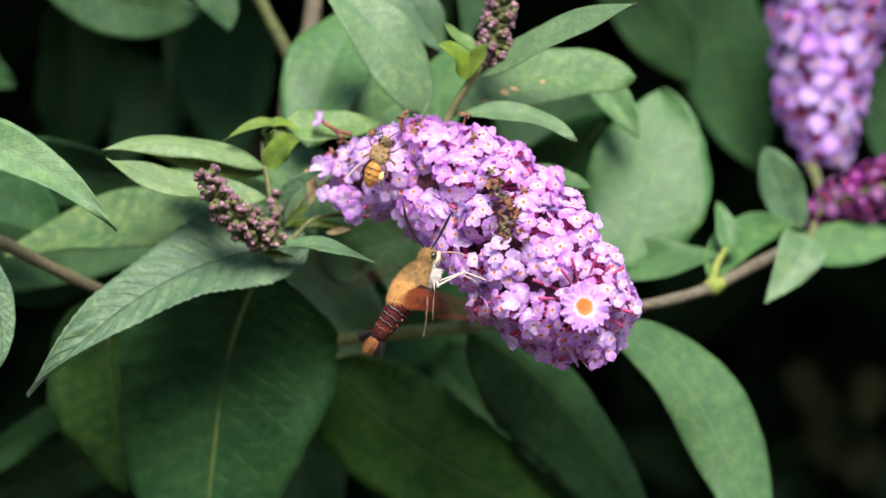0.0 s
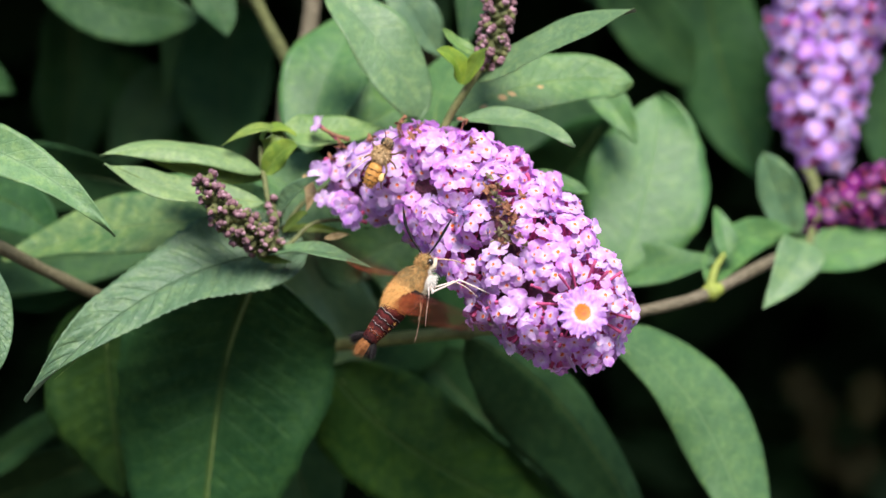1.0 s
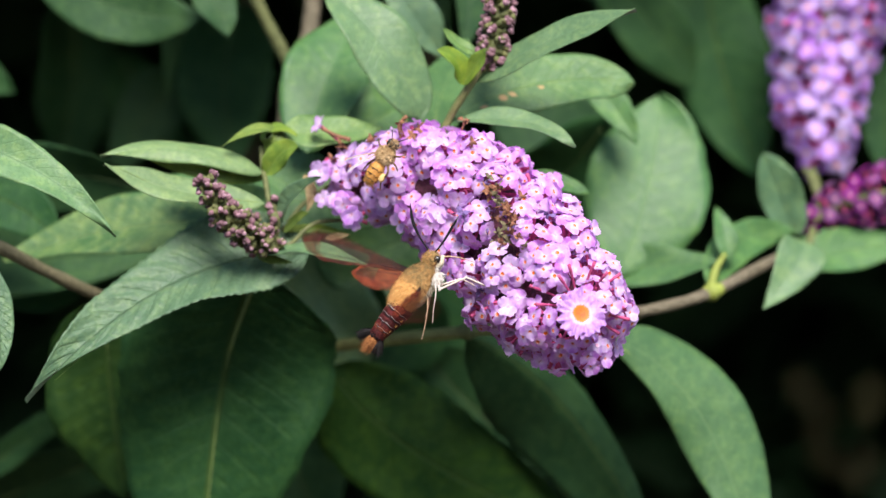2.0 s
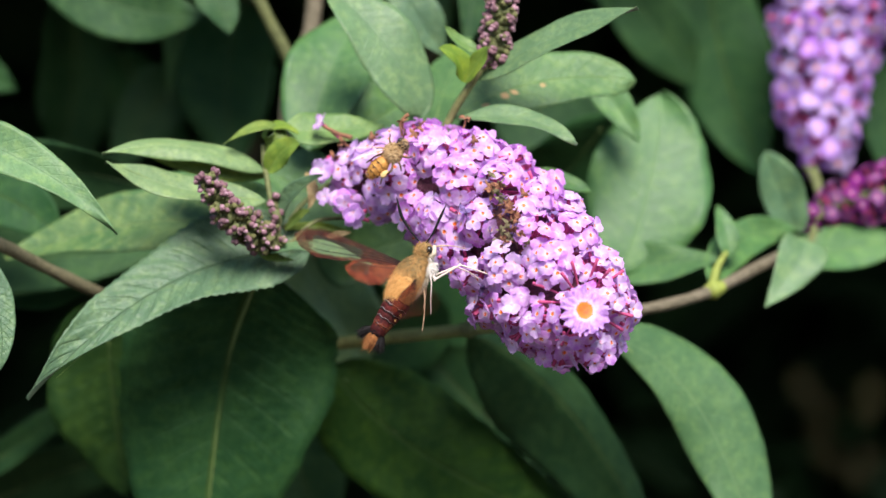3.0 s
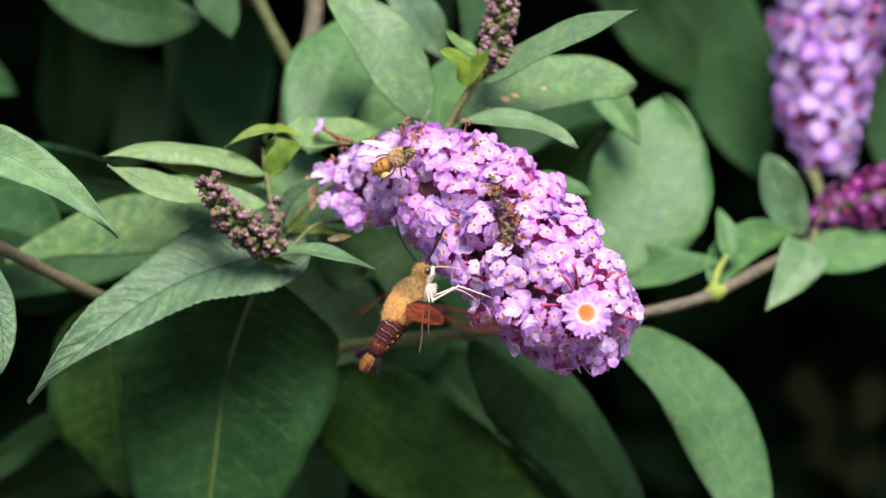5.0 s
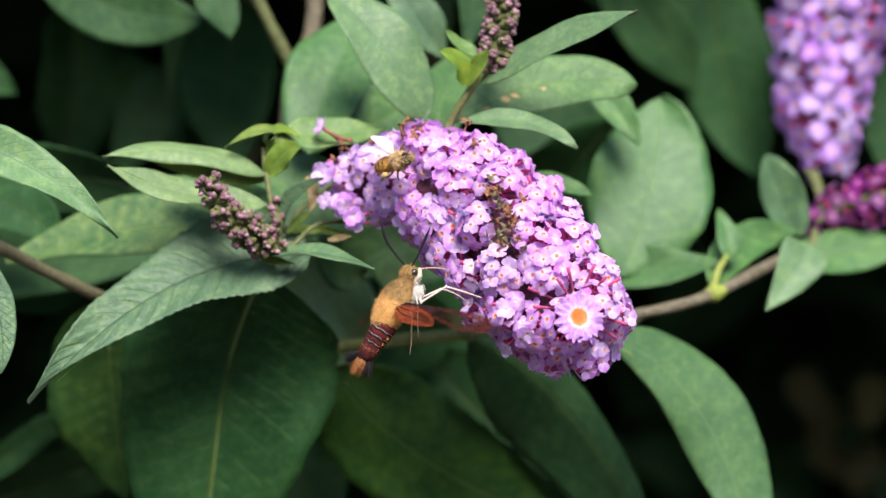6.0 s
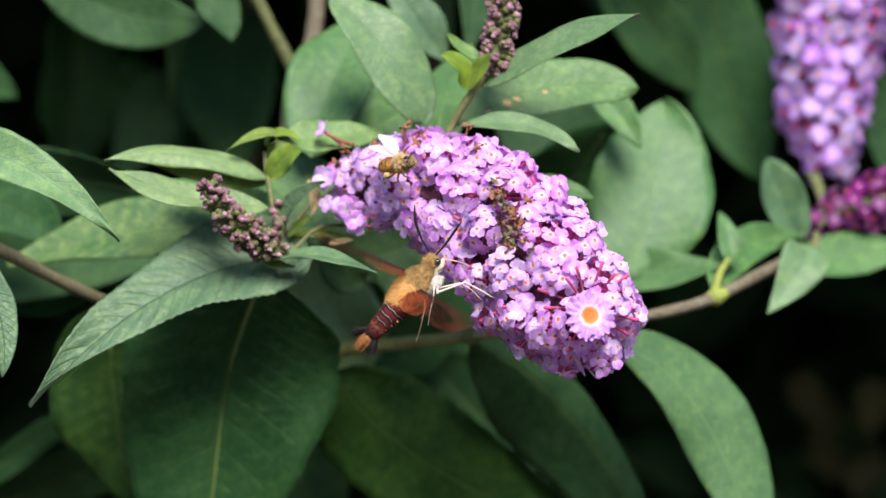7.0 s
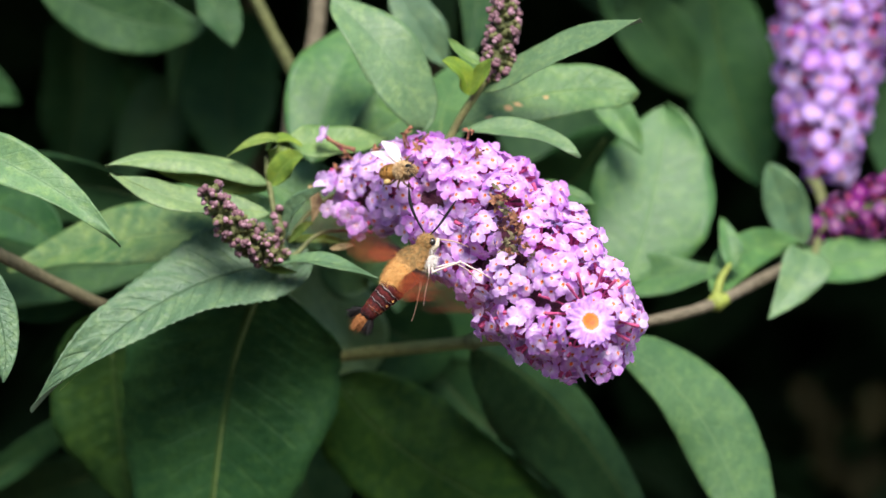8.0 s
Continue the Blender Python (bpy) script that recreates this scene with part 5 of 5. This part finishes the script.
def wing(name, length, lead, trail, material, parent, veins, label, ink=None, thick=1.0):
    """A thin membrane: +x along the span, +y to the leading edge. lead, trail: edge heights along the span, in millimetres."""
    bm = bmesh.new()
    uv = bm.loops.layers.uv.verify()
    n, m = 22, 8
    grid = []

    def at(edge, t):
        k = t * (len(edge) - 1)
        i = min(int(k), len(edge) - 2)
        f = k - i
        f = f * f * (3 - 2 * f)
        return edge[i] + (edge[i + 1] - edge[i]) * f

    for i in range(n + 1):
        t = i / n
        x = length * (1 - (1 - t) ** 1.25)
        a, b = at(lead, t), at(trail, t)
        grid.append([bm.verts.new(Vector((x, a + (b - a) * j / m, 0.5 * math.sin(3 * t) + 0.12 * math.sin(j * 2.2) * t)) * MM) for j in range(m + 1)])
    for i in range(n):
        for j in range(m):
            f = bm.faces.new((grid[i][j], grid[i + 1][j], grid[i + 1][j + 1], grid[i][j + 1]))
            for lo, (p, q) in zip(f.loops, ((i, j), (i + 1, j), (i + 1, j + 1), (i, j + 1))):
                lo[uv].uv = (p / n, q / m)
    ob = own(name, bm, material, parent, label)
    for v0, v1 in veins:
        line = []
        for k in range(6):
            t = k / 5 * 0.92
            a, b = at(lead, t), at(trail, t)
            w = v0 + (v1 - v0) * k / 5
            line.append(Vector((length * (1 - (1 - t) ** 1.25), a + (b - a) * w, 0.5 * math.sin(3 * t) + 0.05)) * MM)
        own("vein", tube(bmesh.new(), line, [0.20 * MM * thick, 0.11 * MM * thick, 0.05 * MM * thick], 12, 5), ink or SOOT, ob)
    return ob


wings = []
for sign in (-1, 1):
    fore = wing("forewing", 36, (0.8, 1.3, 1.6, 1.8, 1.5, 0.2, -3.4), (-1.2, -3.0, -5.0, -7.2, -8.6, -7.6, -4.4), WING, moth, ((0.06, 0.10), (0.25, 0.30), (0.45, 0.52), (0.65, 0.78)), "clear wing edged in red-brown scales")
    hind = wing("hindwing", 16.5, (-0.4, -0.4, -1.0, -2.4, -4.6, -8.0), (-4.2, -9.4, -10.8, -11.0, -10.2, -9.0), HIND, moth, ((0.3, 0.3), (0.6, 0.62)), "small clear wing with bright rust-red base")
    wings.append((sign, fore, hind))

# ---- bee ----
BEE_FUR = plain("bee_thorax_fur", (0.70, 0.49, 0.27), (0.46, 0.30, 0.14), 0.9, 900.0, 0.5)
AMBER = plain("bee_amber", (0.62, 0.32, 0.08), (0.34, 0.14, 0.03), 0.5, 900.0, 0.3)
BEE_DARK = plain("bee_dark", (0.05, 0.03, 0.02), (0.025, 0.016, 0.012), 0.5, 900.0, 0.3)
BEE_LEG = plain("bee_leg", (0.16, 0.09, 0.04), (0.08, 0.045, 0.02), 0.6, 900.0, 0.3)
POLLEN = plain("pollen", (0.80, 0.58, 0.26), (0.65, 0.42, 0.16), 0.9, 1200.0, 0.5)
bee = thing("honey_bee", BUSH.copy(), "honey bee with amber banded abdomen crawling over the florets", "bee")
bee.scale = (1.22, 1.22, 1.22)
bt = own("thorax", egg(bmesh.new(), (0, 0, 2.2 * MM), (2.3 * MM, 2.3 * MM, 2.5 * MM), 16, 12), BEE_FUR, bee)
own("thorax_fur", fur(bmesh.new(), (0, 0, 2.2 * MM), (2.3 * MM, 2.3 * MM, 2.5 * MM), 3800, 0.9 * MM, (0, 0, -0.3), 61, None, 0.00012), BEE_FUR, bt)
bh = own("head", egg(bmesh.new(), (0.3 * MM, -0.3 * MM, 5.6 * MM), (1.6 * MM, 1.7 * MM, 1.4 * MM), 14, 10), BEE_DARK, bee)
own("head_fur", fur(bmesh.new(), (0.3 * MM, -0.3 * MM, 5.6 * MM), (1.6 * MM, 1.7 * MM, 1.4 * MM), 900, 0.6 * MM, (0, 0, 0.2), 62), BEE_FUR, bh)
for x, y in ((1.5, -0.9), (-1.0, -1.2)):
    own("eye", egg(bmesh.new(), (x * MM, y * MM, 5.8 * MM), (0.6 * MM, 0.7 * MM, 1.0 * MM), 10, 8), EYE_MAT, bh)
    own("antenna", tube(bmesh.new(), [Vector((x * 0.5, y, 6.5)) * MM, Vector((x * 1.2, y - 0.6, 8.0)) * MM, Vector((x * 2.0, y - 0.4, 9.2)) * MM], [0.16 * MM, 0.14 * MM], 8, 5), BEE_DARK, bh)
ba = own("abdomen", egg(bmesh.new(), (-0.2 * MM, 0, -3.3 * MM), (2.25 * MM, 2.2 * MM, 3.9 * MM), 18, 14), AMBER, bee)
for z, w in ((-2.4, 2.22), (-4.0, 2.20), (-5.4, 1.88), (-6.5, 1.26)):
    own("band", ring(z + 0.10, z - 0.18, w * 1.02, w * 0.97, -0.2, -0.2, bulge=0.03), BEE_LEG, ba)
own("abdomen_fur", fur(bmesh.new(), (-0.2 * MM, 0, -3.3 * MM), (2.25 * MM, 2.2 * MM, 3.9 * MM), 500, 0.7 * MM, (0, 0, -0.8), 63), AMBER, ba)
BEE_WING, nt, bsdf = blank("bee_wing")
bsdf.inputs["Base Color"].default_value, bsdf.inputs["Roughness"].default_value = (0.86, 0.78, 0.76, 1), 0.3
clear = node(nt, "ShaderNodeBsdfTransparent")
half = node(nt, "ShaderNodeMixShader", i0=calc(nt, "MULTIPLY_ADD", grain(nt, 500.0), 0.3, 0.28))
link(nt, bsdf.outputs[0], half.inputs[1])
link(nt, clear.outputs[0], half.inputs[2])
link(nt, half.outputs[0], nt.nodes["Material Output"].inputs[0])
for k, (side, back) in enumerate(((-1, -1.0), (0.2, -1.0))):
    w = wing("wing", 11, (0.3, 1.1, 1.4, 1.2, 0.3), (-0.6, -2.0, -3.0, -2.8, -0.8), BEE_WING, bee, ((0.1, 0.15), (0.5, 0.6)), "pale see-through wing", AMBER, 0.35)
    s = Vector((-0.75 + 0.35 * k, 0.1 - 0.25 * k, -0.75)).normalized()
    c = Vector((0.3, -0.9, 0.2))
    c = (c - s * c.dot(s)).normalized()
    nn = s.cross(c)
    w.matrix_basis = Matrix.Translation(Vector((-1.2, -1.0, 2.6)) * MM) @ Matrix((s, c, nn)).transposed().to_4x4()
own("pollen_load", egg(bmesh.new(), (2.3 * MM, -1.4 * MM, -3.6 * MM), (0.9 * MM, 0.8 * MM, 1.3 * MM), 12, 8, rough=0.2), POLLEN, bee, "pale yellow pollen load")
for pts in ([(1.6, -1, 3.2), (3.4, -1.6, 3.8), (4.6, -0.6, 5.2)], [(1.8, -1, 1.8), (3.8, -1.8, 1.2), (5.0, -0.8, 0.2)], [(1.6, -1, 0.6), (3.0, -2.0, -1.6), (2.6, -1.4, -4.4), (3.4, -0.8, -6.4)], [(-1.6, 0, 3.2), (-3.2, 0.6, 4.0), (-4, 1.4, 5.2)], [(-1.8, 0, 1.6), (-3.4, 0.8, 0.8), (-4.2, 1.6, -0.4)], [(-1.4, 0, 0.6), (-2.8, 1.0, -1.8), (-3.4, 1.6, -5)]):
    own("leg", tube(bmesh.new(), [Vector(p) * MM for p in pts], [0.34 * MM, 0.28 * MM, 0.14 * MM], 14, 6), BEE_LEG, bee)


# ---- what moves ----
def wing_pose(sign, hinge, stroke, lean, pitch):
    """stroke: degrees from sideways (0) to the back (90) or the belly (below 0); lean towards the tail; pitch about the span."""
    s = sign * RIGHT * math.cos(radians(stroke)) - VENT * math.sin(radians(stroke)) + Vector((0, 0, -lean))
    s.normalize()
    flat = (Vector((0, 0, 1)) - s * s.z).normalized()
    thin = (Vector((0, 1, 0)) - s * s.y).normalized()
    c = math.cos(radians(pitch)) * flat + math.sin(radians(pitch)) * thin
    c = (c - s * c.dot(s)).normalized()
    return Matrix.Translation(hinge) @ Matrix((s, c, s.cross(c))).transposed().to_4x4()


def turns(stroke):
    """The usual pitch and lean of the far wing, and the stroke of the near wing, at a stroke of the far wing."""
    bend = min(max((stroke - 34) / 36, 0), 1)
    return 86 * (1 - bend * bend * (3 - 2 * bend)), 0.46 - 0.22 * bend, 0.7 * max(stroke, 0) + 0.45 * min(stroke, 0) - 14


def motions():
    # the lower part of the spike swings on the upper part, in degrees
    sway = [(0.0, 0.0), (0.5, 0.8), (1.0, 0.0), (1.5, -1.4), (2.0, -0.6), (2.5, 0.5), (3.0, 0.0), (3.5, -2.2), (4.0, -1.75), (4.5, -0.2), (5.0, 0.3), (5.5, -1.1), (6.0, -1.95), (6.5, -1.15), (7.0, 1.0), (7.5, 1.85), (8.0, 0.8)]
    home = lower.matrix_basis.copy()
    axis = way(0, -1, 0)
    walk(lower, [(t, home @ Matrix.Rotation(radians(a), 4, axis)) for t, a in sway])

    # the moth hovers: place of its thorax and lean of its body
    hover = [(0.0, -10.31, -24.0, -10.96, 36.6), (0.5, -10.37, -24.0, -11.86, 46.3), (1.0, -11.30, -24.0, -10.78, 40.3), (1.5, -9.25, -24.0, -10.92, 43.4), (2.8, -9.23, -24.0, -7.46, 34.3), (3.0, -11.41, -24.0, -8.18, 34.4), (3.5, -12.53, -24.0, -10.10, 36.8), (4.0, -13.15, -24.0, -14.52, 33.2), (4.5, -11.94, -24.0, -14.23, 40.4), (4.7, -11.75, -24.0, -13.41, 35.5), (5.8, -15.83, -24.0, -15.77, 34.5), (6.0, -16.13, -24.0, -14.64, 32.7), (6.5, -13.10, -24.0, -11.27, 40.9), (7.0, -10.97, -24.0, -8.61, 44.5), (7.5, -10.92, -24.0, -3.55, 40.7), (8.0, -12.96, -24.0, -0.32, 43.9)]
    walk(moth, [(t, BUSH @ pose(x / 1000, y / 1000, z / 1000, 0, lean, 0)) for t, x, y, z, lean in hover])

    # wing strokes at certain moments, whether the stroke is then on its way back (+1) or forward (-1), and the far wing's pitch and lean and the near wing's stroke
    beats = [(0.0, 16, -1, 86, 0.46, -3), (0.5, 62, 1, 20, 0.26, 27), (1.0, 22, -1, 84, 0.46, 0), (1.5, 24, 1, 70, 0.46, 0), (3.0, 58, 1, 25, 0.24, 24), (3.5, 70, -1, 78, 0.46, 8), (4.0, -12, -1, 80, 0.46, -20), (4.5, 56, -1, 40, 0.42, 14),
             (6.0, -36, 1, 86, 0.46, -28), (6.5, 62, 1, 10, 0.28, 22), (7.0, 70, -1, 76, 0.36, 0), (7.5, 56, 1, 55, 0.46, -2), (8.0, 52, 1, 45, 0.22, -6)]
    middle, reach = 18.0, 58.0
    phases = []
    for t, a, way_, *_ in beats:
        p = math.asin(max(-1, min(1, (a - middle) / reach)))
        p = p if way_ > 0 else math.pi - p
        if phases:
            t0, p0 = phases[-1]
            want = p0 + (t - t0) * FPS * 2 * math.pi * 0.235
            p += 2 * math.pi * round((want - p) / (2 * math.pi))
        phases.append((t, p))
    rows = {w: [] for w in range(2)}
    for f in range(int(8.0 * FPS) + 1):
        t = f / FPS
        k = max(i for i in range(len(phases) - 1) if phases[i][0] <= t + 1e-6)
        (t0, p0), (t1, p1) = phases[k], phases[k + 1]
        p = p0 + (p1 - p0) * (t - t0) / (t1 - t0)
        stroke = middle + reach * math.sin(p)
        pitch, lean, close = turns(stroke)
        for tb, sb, _, *given in beats:
            weight = max(0, 1 - abs(t - tb) * FPS / 3)
            if weight:
                usual = turns(sb)
                pitch, lean, close = (now + (g - u) * weight for now, g, u in zip((pitch, lean, close), given, usual))
        level = 0.36 * (1 - min(max((close + 14) / 28, 0), 1))
        for i, (sign, fore, hind) in enumerate(wings):
            if sign > 0:
                hinge = (RIGHT * 4.4 - VENT * 0.6) * MM + Vector((0, 0, 0.4 * MM))
                m = wing_pose(sign, hinge, close, 0.08 + 0.003 * close - level, pitch * (0.45 if close > -14 else 0.6))
            else:
                hinge = (-RIGHT * 3.4 - VENT * 3.0) * MM + Vector((0, 0, 2.4 * MM))
                m = wing_pose(sign, hinge, stroke, lean, pitch)
            rows[i].append((t, m))
    for i, (sign, fore, hind) in enumerate(wings):
        walk(fore, rows[i])
        walk(hind, rows[i])

    # the bee crawls along the spike: place, turn in the flower's plane, foreshortening turn
    crawl = [(0.0, -21.64, -9.0, 28.91, 18, 0), (0.5, -20.94, -9.0, 30.18, 20, 0), (1.0, -20.62, -9.0, 30.27, 22, 0), (1.5, -20.27, -9.0, 30.32, 25, 5), (2.8, -18.65, -9.0, 30.89, 42, 5), (3.0, -18.37, -9.0, 30.97, 44, 5), (3.5, -18.63, -9.0, 31.27, 46, 5), (4.0, -17.58, -9.0, 31.33, 50, 15), (4.5, -17.15, -9.0, 31.44, 54, 20), (6.0, -16.38, -9.0, 30.83, 70, 45), (6.5, -16.66, -9.0, 30.78, 74, 50), (7.0, -15.94, -9.0, 31.36, 78, 50), (7.5, -15.68, -9.0, 30.83, 80, 50), (8.0, -15.96, -9.0, 30.74, 82, 50)]
    walk(bee, [(t, BUSH @ pose(x / 1000, y / 1000, z / 1000, 0, turn, 0) @ pose(0, 0, 0, nod, 0, 0)) for t, x, y, z, turn, nod in crawl])


motions()
